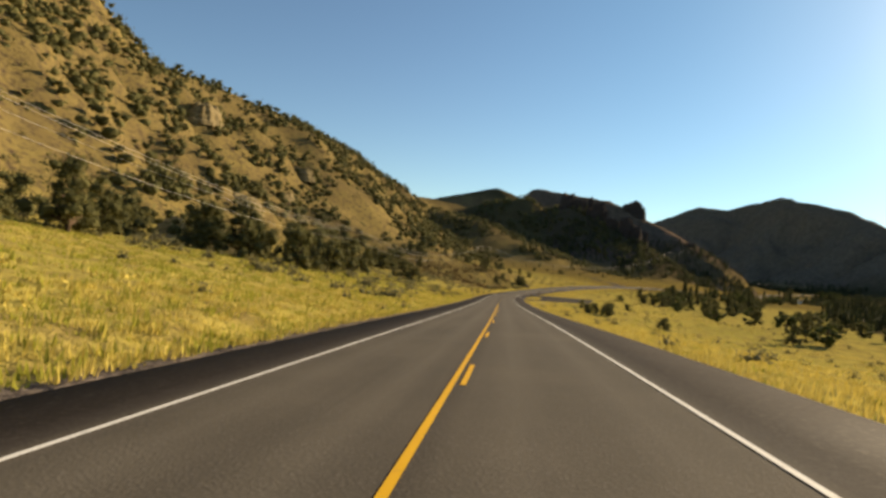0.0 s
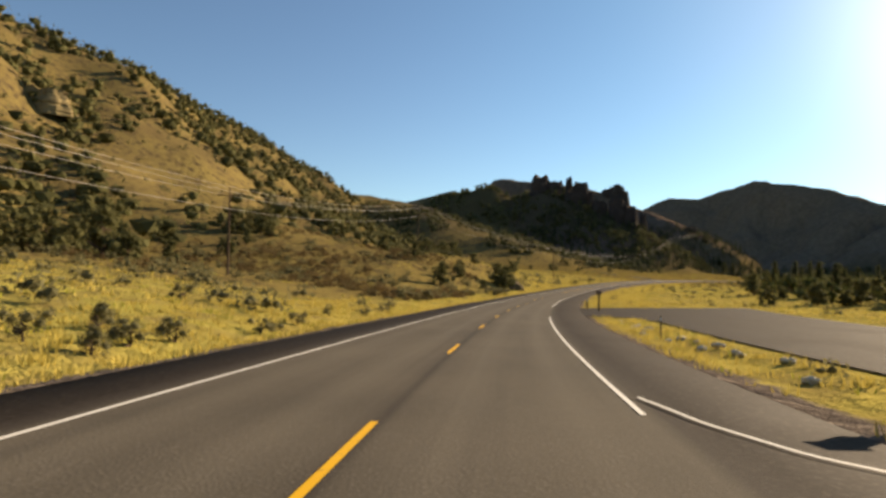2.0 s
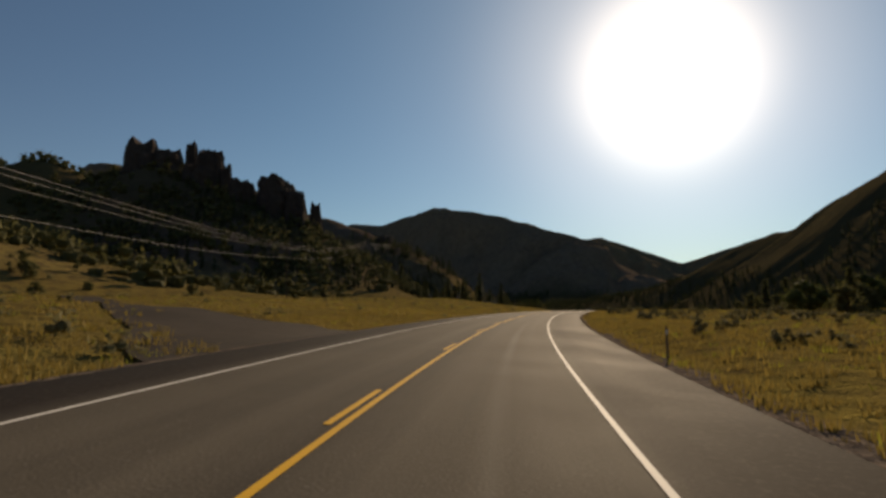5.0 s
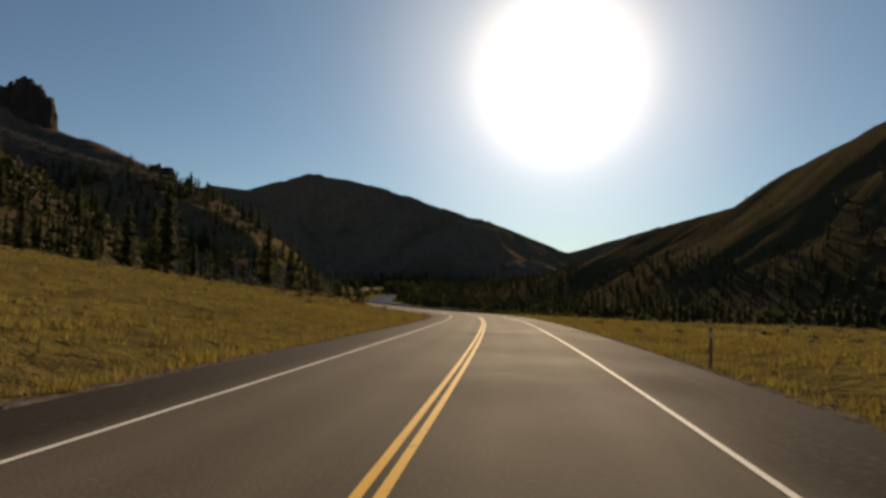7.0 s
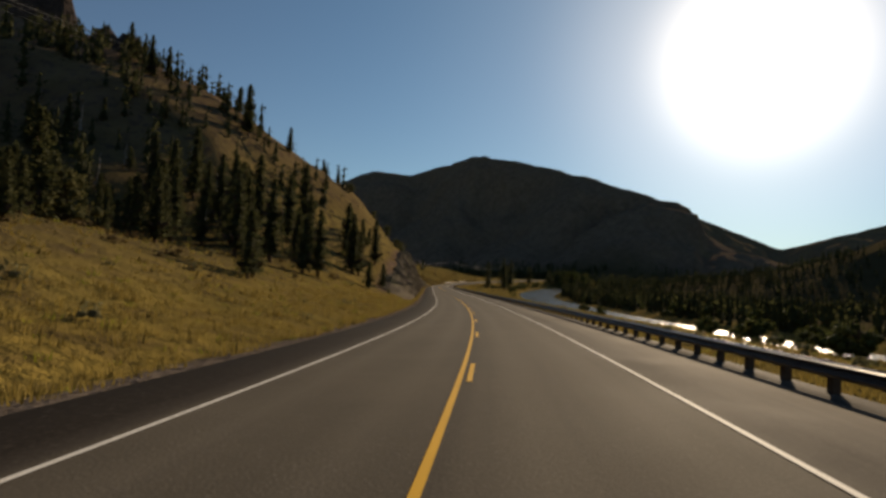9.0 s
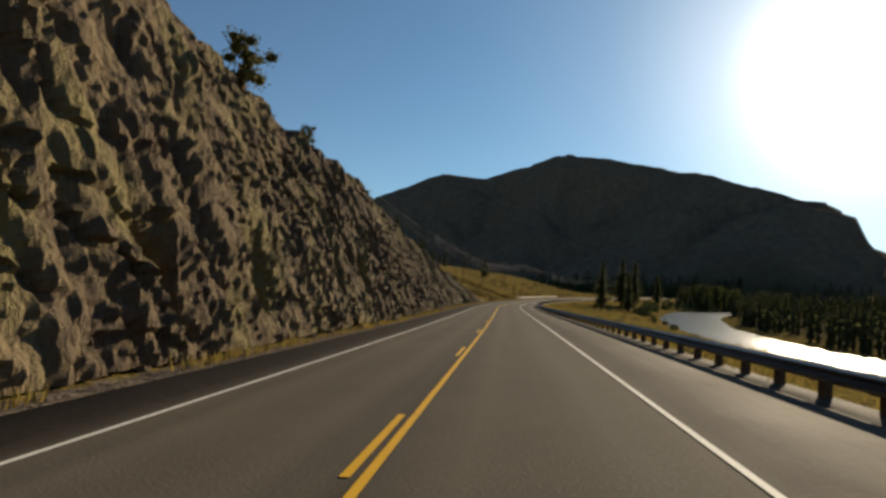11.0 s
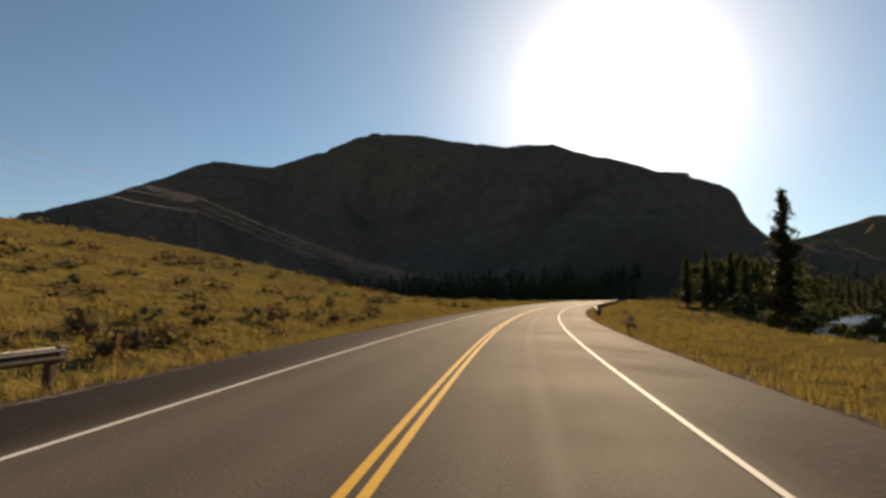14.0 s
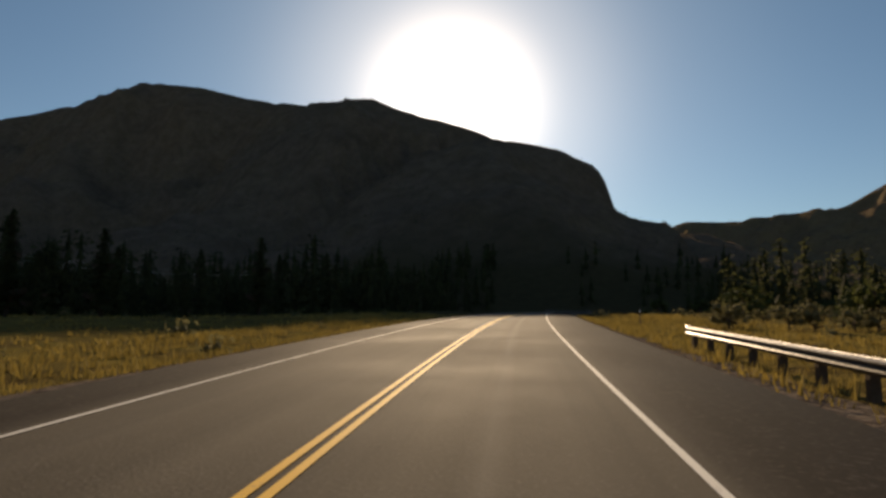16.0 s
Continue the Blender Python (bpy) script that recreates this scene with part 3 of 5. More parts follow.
def painted(name, spans, l, width, material, label):
    """Painted lines, a few millimetres over the asphalt."""
    vs, fs, n = [], [], 0
    for a, b in spans:
        s_arr = np.linspace(a, b, max(2, int((b - a) / 2) + 1))
        me_s, me_l = np.meshgrid(s_arr, [l - width / 2, l + width / 2], indexing="ij")
        X, Y = place(me_s, me_l)
        vs.append(np.stack([X, Y, road_z(me_s, me_l) + 0.012], -1).reshape(-1, 3))
        fs.append(grid_faces(len(s_arr), 2)[:, ::-1] + n)
        n += 2 * len(s_arr)
    tagged(new(name, mesh_of(name, np.concatenate(vs), np.concatenate(fs), material)), label, "road marking", kind="structure")


def dashes(first, start, end):
    return [(s, s + 3.05) for s in np.arange(first - 60 * 12.12, end, 12.12) if start <= s <= end - 3]


painted("edge_line_left", [(-260, 1800)], -3.53, 0.088, WHITE, "thin solid white edge line on worn asphalt")
painted("edge_line_right", [(-260, 176), (209, 244), (269, 1800)], 3.53, 0.092, WHITE, "solid white edge line broken at the turnout")
painted("centre_line_left", [(-260, 99), (596, 1010), (1388, 1800)], -0.097, 0.105, YELLOW, "solid yellow no-passing line, left of the pair")
painted("centre_line_right", [(338, 793), (1096, 1800)], 0.097, 0.105, YELLOW, "solid yellow no-passing line, right of the pair")
painted("centre_dashes_single", dashes(10.7, 99, 333) + dashes(1105.6, 1010, 1096), 0.0, 0.105, YELLOW, "single broken yellow centre line")
painted("centre_dashes_right", dashes(10.7, -250, 99) + dashes(1105.6, 793, 1010), 0.097, 0.105, YELLOW, "broken yellow line right of the solid one")
painted("centre_dashes_left", dashes(10.7, 334, 596) + dashes(1105.6, 1096, 1388), -0.097, 0.105, YELLOW, "broken yellow line left of the solid one")

# turnout beside the road: two mouths and a paved lot behind a grass island
ts, tl = np.meshgrid(np.arange(185, 312, 0.8), np.arange(5.9, 32, 0.8), indexing="ij")
LOT = in_lot(ts, tl)
lot_x, lot_y = place(ts, tl)


def lot_height(s, l):
    return road_z(s, 6.0) - 0.012 * np.maximum(l - 6, 0) - 0.135


lf = grid_faces(*ts.shape)
lf = lf[LOT.ravel()[lf].all(1)][:, ::-1]
lot_mesh = mesh_of("turnout", np.stack([lot_x, lot_y, lot_height(ts, tl)], -1).reshape(-1, 3), lf, ASPHALT, True)
add_attr(lot_mesh, "lateral", np.full(ts.size, 4.6))
add_attr(lot_mesh, "along", ts * 0.03)
tagged(new("turnout_pavement", lot_mesh), "grey asphalt turnout behind a grass island", "turnout", kind="structure")


def curved_line(points, label):
    """A painted line through s, l points on the turnout."""
    k = np.linspace(0, len(points) - 1, 40)
    cs, cl = np.interp(k, range(len(points)), [p[0] for p in points]), np.interp(k, range(len(points)), [p[1] for p in points])
    smooth = np.array([0.25, 0.5, 0.25])
    cs[1:-1], cl[1:-1] = np.convolve(cs, smooth, "valid"), np.convolve(cl, smooth, "valid")
    n = np.hypot(np.gradient(cs), np.gradient(cl))
    vs = []
    for off in (-0.035, 0.035):
        x, y = place(cs + off * np.gradient(cl) / n, cl - off * np.gradient(cs) / n)
        vs.append(np.stack([x, y, np.where(cl < 6.0, road_z(cs, np.minimum(cl, 6.4)) - shoulder_drop(cl), lot_height(cs, cl)) + 0.03], 1))
    me = mesh_of("turnout_edge_line", np.stack(vs, 1).reshape(-1, 3), grid_faces(40, 2), WHITE)
    tagged(new("turnout_edge_line", me), label, "road marking", kind="structure")


curved_line([(176, 3.6), (182, 3.8), (187, 4.5), (191, 5.9), (195, 8.4), (201, 11.0), (210, 14.6)], "worn white line curving into the turnout")
curved_line([(210.5, 3.75), (208.6, 4.2), (207.2, 4.9), (206.2, 6.2), (205.4, 7.8), (205.2, 9.2)], "worn white line curving round the grass island")

# dirt track that leaves to the left
ds, dl = np.meshgrid(np.linspace(0, 1, 40), np.linspace(-1, 1, 7), indexing="ij")
track_s, track_l = 524 + 54 * ds + dl * (9.5 - 6.8 * np.minimum(ds * 2.6, 1)) * (1 + 0.16 * rough_field(ds * 14 + dl, dl * 3.1, 91, 2)), -6.2 - 60 * ds
tx, ty = place(track_s, track_l)
tz = ground_z(track_s, track_l) + 0.07
tz = np.where(track_l > -6.6, road_z(track_s, -6.2) - 0.22, tz)
tagged(new("dirt_track", mesh_of("dirt_track", np.stack([tx, ty, tz], -1).reshape(-1, 3), grid_faces(40, 7), DIRT, True)), "bare grey-brown dirt track joining the road", "track", kind="structure")


# ---- helpers for things ----
def part(name, me, parent, label=""):
    ob = new(name, me)
    ob.parent = parent
    if label:
        ob["label"] = label
    return ob


def thing(name, label, category, at=(0, 0, 0), turned=0.0, group="", kind=""):
    ob = new(name)
    ob.matrix_basis = pose(*[float(a) for a in at], 0, 0, turned)
    return tagged(ob, label, category, group, kind)


def bm_mesh(name, bm, material):
    me = bpy.data.meshes.new(name)
    bm.normal_update()
    bm.to_mesh(me)
    bm.free()
    me.materials.append(material)
    return me


def box_mesh(name, sx, sy, sz, material, bevel=0.01, taper=1.0, centre=(0, 0, 0)):
    bm = bmesh.new()
    bmesh.ops.create_cube(bm, size=1)
    for v in bm.verts:
        k = taper if v.co.z > 0 else 1.0
        v.co = Vector((v.co.x * sx * k + centre[0], v.co.y * sy * k + centre[1], v.co.z * sz + centre[2]))
    if bevel:
        bmesh.ops.bevel(bm, geom=bm.edges[:], offset=bevel, segments=1, affect="EDGES")
    return bm_mesh(name, bm, material)


def pole_mesh(name, r0, r1, height, material, sides=10, sink=0.0, wobble=0.0):
    """A tapered round post along z, with rounded top edge."""
    rings = [(-sink, r0), (height * 0.5, (r0 + r1) / 2), (height - r1 * 0.4, r1), (height, r1 * 0.7)]
    vs = []
    for i, (z, r) in enumerate(rings):
        for k in range(sides):
            a = 2 * math.pi * k / sides
            q = r * (1 + wobble * math.sin(3 * a + i))
            vs.append((q * math.cos(a), q * math.sin(a), z))
    bm = bmesh.new()
    bv = [bm.verts.new(v) for v in vs]
    for i in range(len(rings) - 1):
        for k in range(sides):
            a, b = i * sides + k, i * sides + (k + 1) % sides
            bm.faces.new((bv[a], bv[b], bv[b + sides], bv[a + sides]))
    bm.faces.new(bv[-sides:])
    bm.faces.new(bv[:sides][::-1])
    return bm_mesh(name, bm, material)


def heading_at(s):
    return -math.degrees(float(np.interp(s, LINE_S, LINE_H)))


def spot(s, l, z_up=0.0):
    x, y = place(s, l)
    return float(x), float(y), float(ground_z(s, l)) + z_up


# ---- guard rails ----
W_SHAPE = [(0.000, 0.000), (0.010, 0.020), (0.075, 0.060), (0.080, 0.085), (0.020, 0.130), (0.005, 0.155), (0.020, 0.180), (0.080, 0.225), (0.075, 0.250), (0.010, 0.290), (0.000, 0.310)]
GUARD_POST = box_mesh("guard_post", 0.17, 0.21, 0.95, POST_WOOD, 0.012, 1.0, (0, 0, 0.225))
GUARD_BLOCK = box_mesh("spacer_block", 0.16, 0.19, 0.34, POST_WOOD, 0.01)


def guard_rail(s0, s1, l, label):
    """A W-beam on wooden posts 1.9 m apart; l < 0 stands left of the road."""
    facing = -1 if l > 0 else 1
    owner = thing("guardrail", label, "guardrail", group="guard rails along the road")
    s_arr = np.arange(s0, s1 + 0.1, 1.9)
    down = np.minimum(1.0, np.minimum(s_arr - s0, s1 - s_arr) / 3.8)
    base = road_z(s_arr, l) - 0.33
    vs = []
    for i, s in enumerate(s_arr):
        for thick in (0.0, -0.012):
            for dx, dz in W_SHAPE:
                x, y = place(s, l + facing * (dx + thick - 0.02))
                vs.append((float(x), float(y), base[i] + 0.50 - 0.0 * (1 - down[i]) + dz))
    n, k = len(s_arr), len(W_SHAPE)
    fs = []
    for i in range(n - 1):
        for side_k in (0, 1):
            o = i * 2 * k + side_k * k
            for j in range(k - 1):
                q = (o + j, o + j + 1, o + 2 * k + j + 1, o + 2 * k + j)
                fs.append(q if side_k == 0 else q[::-1])
        o = i * 2 * k
        for j in (0, k - 1):
            fs.append((o + j, o + k + j, o + 3 * k + j, o + 2 * k + j))
    part("rail", mesh_of("rail", vs, fs, STEEL, False), owner, "weathered steel W-beam rail")
    for i, s in enumerate(s_arr):
        x, y = place(s, l - facing * 0.26)
        p = part("post", GUARD_POST, owner)
        p.matrix_basis = pose(float(x), float(y), float(base[i]), 0, 0, heading_at(s))
        x, y = place(s, l - facing * 0.10)
        q = part("spacer", GUARD_BLOCK, owner)
        q.matrix_basis = pose(float(x), float(y), float(base[i]) + 0.65, 0, 0, heading_at(s))
    for s in (s_arr[0], s_arr[-1]):
        x, y = place(s, l - facing * 0.02)
        e = part("end_cap", box_mesh("end_cap", 0.10, 0.28, 0.34, STEEL, 0.03), owner, "bent steel end of the rail")
        e.matrix_basis = pose(float(x), float(y), float(road_z(s, l)) + 0.325, 0, 0, heading_at(s))
    return owner


guard_rail(846, 1398, 6.75, "long weathered steel guardrail on wooden posts above the river")
guard_rail(1477, 1624, 7.9, "weathered steel guardrail glinting in the low sun")
guard_rail(1334, 1412, -7.9, "short weathered steel guardrail beside a grass bank")


# ---- rock cut ----
HOLLOWS = [(random.Random(k).uniform(1050, 1250), random.Random(k + 50).uniform(0.15, 0.75), random.Random(k + 90).uniform(0.5, 1.3), random.Random(k + 130).uniform(1.2, 3.2), random.Random(k + 170).uniform(0.4, 0.95)) for k in range(18)]


def rock_cut(first, last):
    """One stretch of the blasted face beside the road: a leaning wall of broken, upright ribs and clefts."""
    s_arr, u_arr = np.arange(first, last + 0.01, 0.22), np.linspace(0, 1, 84)
    S, V = np.meshgrid(s_arr, u_arr, indexing="ij")
    cut = lerp(S, CUT_TOP)
    top = cut + (1.1 * rough_field(S / 6, S * 0 + 1, 31, 4) + 0.5 * rough_field(S / 1.3, S * 0 + 4, 33, 3)) * np.clip(cut / 3, 0, 1)
    z = np.maximum(top, 0.05) * np.minimum(V * 1.12, 1.0)
    lean = 8.3 + 4.6 * np.minimum(V * 1.12, 1) ** 1.3 + 6.0 * np.maximum(V - 0.893, 0) * 9
    bend = 0.7 * rough_field(S / 7, z / 9, 45, 3) + 0.12 * rough_field(S / 1.2, z / 2.5, 44, 3)
    slant = S + z * 0.36 + bend
    depth = 0.9 * rough_field(S / 11, z / 9.0, 49, 3)
    # skewed ribs with sharp arrises, at four sizes
    for wide, deep, seed in ((3.1, 0.62, 41), (1.35, 0.4, 141), (0.62, 0.23, 151), (0.3, 0.11, 161)):
        warp = slant / wide + 1.1 * rough_field(S / (wide * 2.6), z / (wide * 4.5), seed, 3)
        f = warp - np.floor(warp)
        rib = np.where(f < 0.72, f / 0.72, (1 - f) / 0.28)
        strength = 0.35 + 1.1 * np.abs(rough_field(S / (wide * 3.5), z / (wide * 2.5), seed + 5, 2))
        depth = depth - deep * strength * (rib - 0.5)
    depth = depth + 0.16 * rough_field(S / 1.1, z / 1.8, 43, 4)
    # ledges where slabs broke off along slanting planes
    shelf = (z * 0.9 + S * 0.22 + 1.3 * rough_field(S / 3, z / 3, 46, 3)) / 1.7
    depth = depth + 0.3 * (shelf - np.floor(shelf) - 0.5) * np.clip(0.5 + rough_field(S / 4, z / 4, 48, 2), 0, 1) + 0.10 * rough_field(S / 0.3, z / 0.3, 57, 2)
    for hs, hv, hw, hh, hd in HOLLOWS:
        depth = depth + hd * np.exp(-(((slant - hs - 3) / hw) ** 4) - ((z - hv * cut) / hh) ** 4)
    fade = np.clip(0.7 + V * 6, 0.7, 1) * np.clip(cut / 4, 0.5, 1)
    l = -(lean - 0.6 * fade + (depth + 0.3) * fade)
    X, Y = place(S, np.minimum(l, -7.6))
    Z = road_z(S, -6) - 0.35 + z + 0.15 * fade * rough_field(S / 2, z / 2, 47, 2)
    return mesh_of("rock_face", np.stack([X, Y, Z], -1).reshape(-1, 3), grid_faces(len(s_arr), 84), ROCK, False)


cliff = thing("rock_cutting", "tall grey-brown blasted rock face beside the road", "cliff")
breaks = [1012, 1034, 1052, 1073, 1090, 1108, 1121, 1139, 1160, 1178, 1199, 1216, 1232, 1250, 1292]
for first, last in zip(breaks, breaks[1:]):
    part("rock_buttress", rock_cut(first, last), cliff)


def boulder_mesh(name, seed, size, squash=0.7):
    rnd = random.Random(seed)
    bm = bmesh.new()
    bmesh.ops.create_icosphere(bm, subdivisions=2, radius=size)
    for v in bm.verts:
        n = noise.noise(v.co * 1.7 / size + Vector((seed * 3.1, 0, 0)))
        v.co *= 1 + 0.45 * n + rnd.uniform(-0.06, 0.06)
        v.co.z *= squash
    return bm_mesh(name, bm, ROCK)


rnd = random.Random(5)
STONES = [boulder_mesh("fallen_rock", k, 0.35) for k in range(4)]
for k in range(230):
    s = rnd.uniform(1050, 1285) if k < 90 else rnd.uniform(1226, 1330)
    l = -rnd.uniform(7.5, 8.9) if k < 90 else -rnd.uniform(8.5, 17)
    ob = new("fallen_rock", STONES[k % 4])
    x, y = place(s, l)
    ob.matrix_basis = pose(float(x), float(y), float(ground_z(s, l)) + 0.05, rnd.uniform(0, 40), 0, rnd.uniform(0, 360)) @ Matrix.Scale(rnd.uniform(0.3, 1.1), 4)
    tagged(ob, "broken grey-brown rock fallen at the foot of the cut", "rock", "rocks below the cut")


# ---- rock castle on the butte ----
def tower_mesh(seed, width, depth, height):
    """A weathered crag: a tapering column with ribs, steps and a broken crown."""
    n_a, n_z = 48, 24
    A, V = np.meshgrid(np.linspace(0, 2 * math.pi, n_a, endpoint=False), np.linspace(0, 1, n_z), indexing="ij")
    ca, sa = np.cos(A), np.sin(A)
    ribs = np.abs(rough_field(ca * 3.2 + seed * 7.3, sa * 3.2 + V * 0.5, 61, 4))
    r = 1.35 - 0.55 * V ** 1.3 - 0.25 * ribs + 0.14 * rough_field(A * 0.8 + seed, V * 7, 63, 3)
    z = V * height * (1 + 0.2 * rough_field(ca * 1.6 + seed * 3.1, sa * 1.6, 67, 4) * V)
    X, Y = r * ca * width / 2, r * sa * depth / 2
    vs = np.stack([X, Y, z - 6], -1)
    faces = []
    for a in range(n_a):
        b = (a + 1) % n_a
        for k in range(n_z - 1):
            faces.append((a * n_z + k, b * n_z + k, b * n_z + k + 1, a * n_z + k + 1))
    verts = vs.reshape(-1, 3).tolist()
    verts.append((0, 0, float(z[:, -1].mean() - 6)))
    me_faces = np.array(faces)
    caps = np.array([(a * n_z + n_z - 1, ((a + 1) % n_a) * n_z + n_z - 1, len(verts) - 1, len(verts) - 1) for a in range(n_a)])
    me = bpy.data.meshes.new("crag")
    me.from_pydata(verts, [], [tuple(f) for f in me_faces.tolist()] + [tuple(c[:3]) for c in caps.tolist()])
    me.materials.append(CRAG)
    return me


PALE_ROCK = grainy("outcrop_rock", (0.15, 0.115, 0.06), (0.27, 0.21, 0.105), 0.5, 0.95, 0, 0.8)
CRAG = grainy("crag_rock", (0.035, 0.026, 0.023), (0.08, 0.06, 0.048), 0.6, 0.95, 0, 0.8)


def outcrop(s, l, width, depth, height, seed):
    x, y = place(s, l)
    ob = new("rock_outcrop", tower_mesh(seed, width * 1.35, depth * 1.2, height * 0.72))
    ob.data.materials[0] = PALE_ROCK
    ob.matrix_basis = pose(float(x), float(y), float(ground_z(s, l)) + 6 - 0.48 * height, 0, 0, seed * 53)
    tagged(ob, "tan weathered rock outcrop among junipers on the hillside", "rock outcrop", "outcrops of the hillside")


def crag(x, y, z_top, width, depth, height, seed):
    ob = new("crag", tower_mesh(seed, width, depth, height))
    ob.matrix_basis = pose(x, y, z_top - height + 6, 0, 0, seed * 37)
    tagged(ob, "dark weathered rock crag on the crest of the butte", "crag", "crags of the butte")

# crags: x, y, top, width, depth, height, seed
CRAGS = [(189, 945, 113, 26, 22, 40, 1), (204, 931, 104, 22, 22, 34, 2), (215.5, 912, 108, 8, 9, 40, 3), (224, 897, 100, 20, 18, 36, 4), (232, 884, 87, 7, 8, 30, 14), (239, 872, 75, 18, 16, 26, 5),
         (255, 861, 77, 20, 18, 28, 6), (267, 855, 69, 17, 15, 24, 7), (279.5, 849, 60, 7, 8, 24, 8), (197, 938, 104, 30, 26, 40, 15), (219, 905, 93, 26, 22, 36, 16),
         (340, 1149, 129, 24, 26, 44, 9), (353, 1143, 132, 28, 28, 46, 17), (363, 1139, 124, 15, 20, 38, 18), (399, 990, 60, 18, 18, 18, 11)]

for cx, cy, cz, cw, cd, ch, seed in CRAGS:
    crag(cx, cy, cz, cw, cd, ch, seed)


for s, l, w, d, h, seed in ((145, -80, 16, 11, 24, 31), (265, -202, 17, 13, 18, 32), (176, -96, 10, 9, 13, 33), (186, -100, 12, 9, 15, 34), (232, -128, 13, 10, 14, 35), (290, -150, 12, 10, 13, 36), (330, -175, 13, 11, 13, 37)):
    outcrop(s, l, w, d, h, seed)
for s, l, size, seed in ((342.6, -11.4, 1.5, 71), (344.3, -11.0, 1.15, 72), (341.3, -11.9, 0.9, 73)):
    ob = new("brown_boulder", boulder_mesh("brown_boulder", seed, size, 0.85))
    ob.matrix_basis = pose(*spot(s, l, size * 0.3), 0, 0, seed * 31)
    tagged(ob, "dark brown weathered boulder under a juniper beside the road", "boulder", "boulders under the juniper")


# ---- plants ----
def leaf_cloud(rng, centres, radii, count, size, flat=0.6):
    """Small leaf triangles inside lumps; returns places and triangles."""
    pick = rng.integers(0, len(centres), count)
    way = rng.normal(size=(count, 3))
    way /= np.linalg.norm(way, axis=1)[:, None]
    r = rng.random(count) ** 0.4
    mid = centres[pick] + way * (radii[pick] * r)[:, None] * np.array([1, 1, flat])
    a, b = rng.normal(size=(count, 3)), rng.normal(size=(count, 3))
    a /= np.linalg.norm(a, axis=1)[:, None]
    b /= np.linalg.norm(b, axis=1)[:, None]
    sz = size * rng.uniform(0.6, 1.4, count)[:, None]
    vs = np.stack([mid - a * sz, mid + a * sz * 0.8 + b * sz * 0.3, mid + b * sz], 1).reshape(-1, 3)
    return vs, np.arange(count * 3).reshape(-1, 3)


ICO_V = [(0, 0, 1), *[(0.894 * math.cos(1.2566 * k), 0.894 * math.sin(1.2566 * k), 0.447) for k in range(5)],
         *[(0.894 * math.cos(1.2566 * k + 0.628), 0.894 * math.sin(1.2566 * k + 0.628), -0.447) for k in range(5)], (0, 0, -1)]
ICO_F = [(0, 1 + k, 1 + (k + 1) % 5) for k in range(5)] + [(1 + k, 6 + k, 1 + (k + 1) % 5) for k in range(5)] + \
        [(1 + (k + 1) % 5, 6 + k, 6 + (k + 1) % 5) for k in range(5)] + [(6 + k, 11, 6 + (k + 1) % 5) for k in range(5)]


def lumps(rng, centres, radii, flat):
    """Uneven cores of dense foliage inside a crown."""
    iv, vs, fs = np.array(ICO_V), [], []
    for i, (c, r) in enumerate(zip(centres, radii)):
        vs.append(c + iv * r * rng.uniform(0.7, 1.15, (12, 1)) * np.array([1, 1, flat]))
        fs.append(np.array(ICO_F) + 12 * i)
    return np.concatenate(vs), np.concatenate(fs)


def merged(*pieces):
    vs, fs, n = [], [], 0
    for v, f in pieces:
        vs.append(v)
        fs.append(f + n)
        n += len(v)
    return np.concatenate(vs), np.concatenate(fs)


def bush(seed, centres, radii, leaves, size, flat=0.9, core=0.8):
    rng = np.random.default_rng(seed)
    centres, radii = np.asarray(centres, float), np.asarray(radii, float)
    return merged(lumps(rng, centres, radii * core, flat), leaf_cloud(rng, centres, radii * 1.08, leaves, size, flat))


def juniper_crown(seed, height, width, count, size, k=16):
    rng = np.random.default_rng(seed)
    c = np.stack([rng.normal(0, width * 0.2, k), rng.normal(0, width * 0.2, k), rng.uniform(0.12, 0.85, k) * height], 1)
    shrink = 1.15 - (c[:, 2] / height)
    c[:, :2] *= shrink[:, None] * 1.6
    radii = width * 0.25 * (0.6 + shrink * 0.6) * (16 / k) ** 0.4
    return merged(lumps(rng, c, radii * 0.6, 0.85), leaf_cloud(rng, c, radii * 1.1, count, size, 0.85))


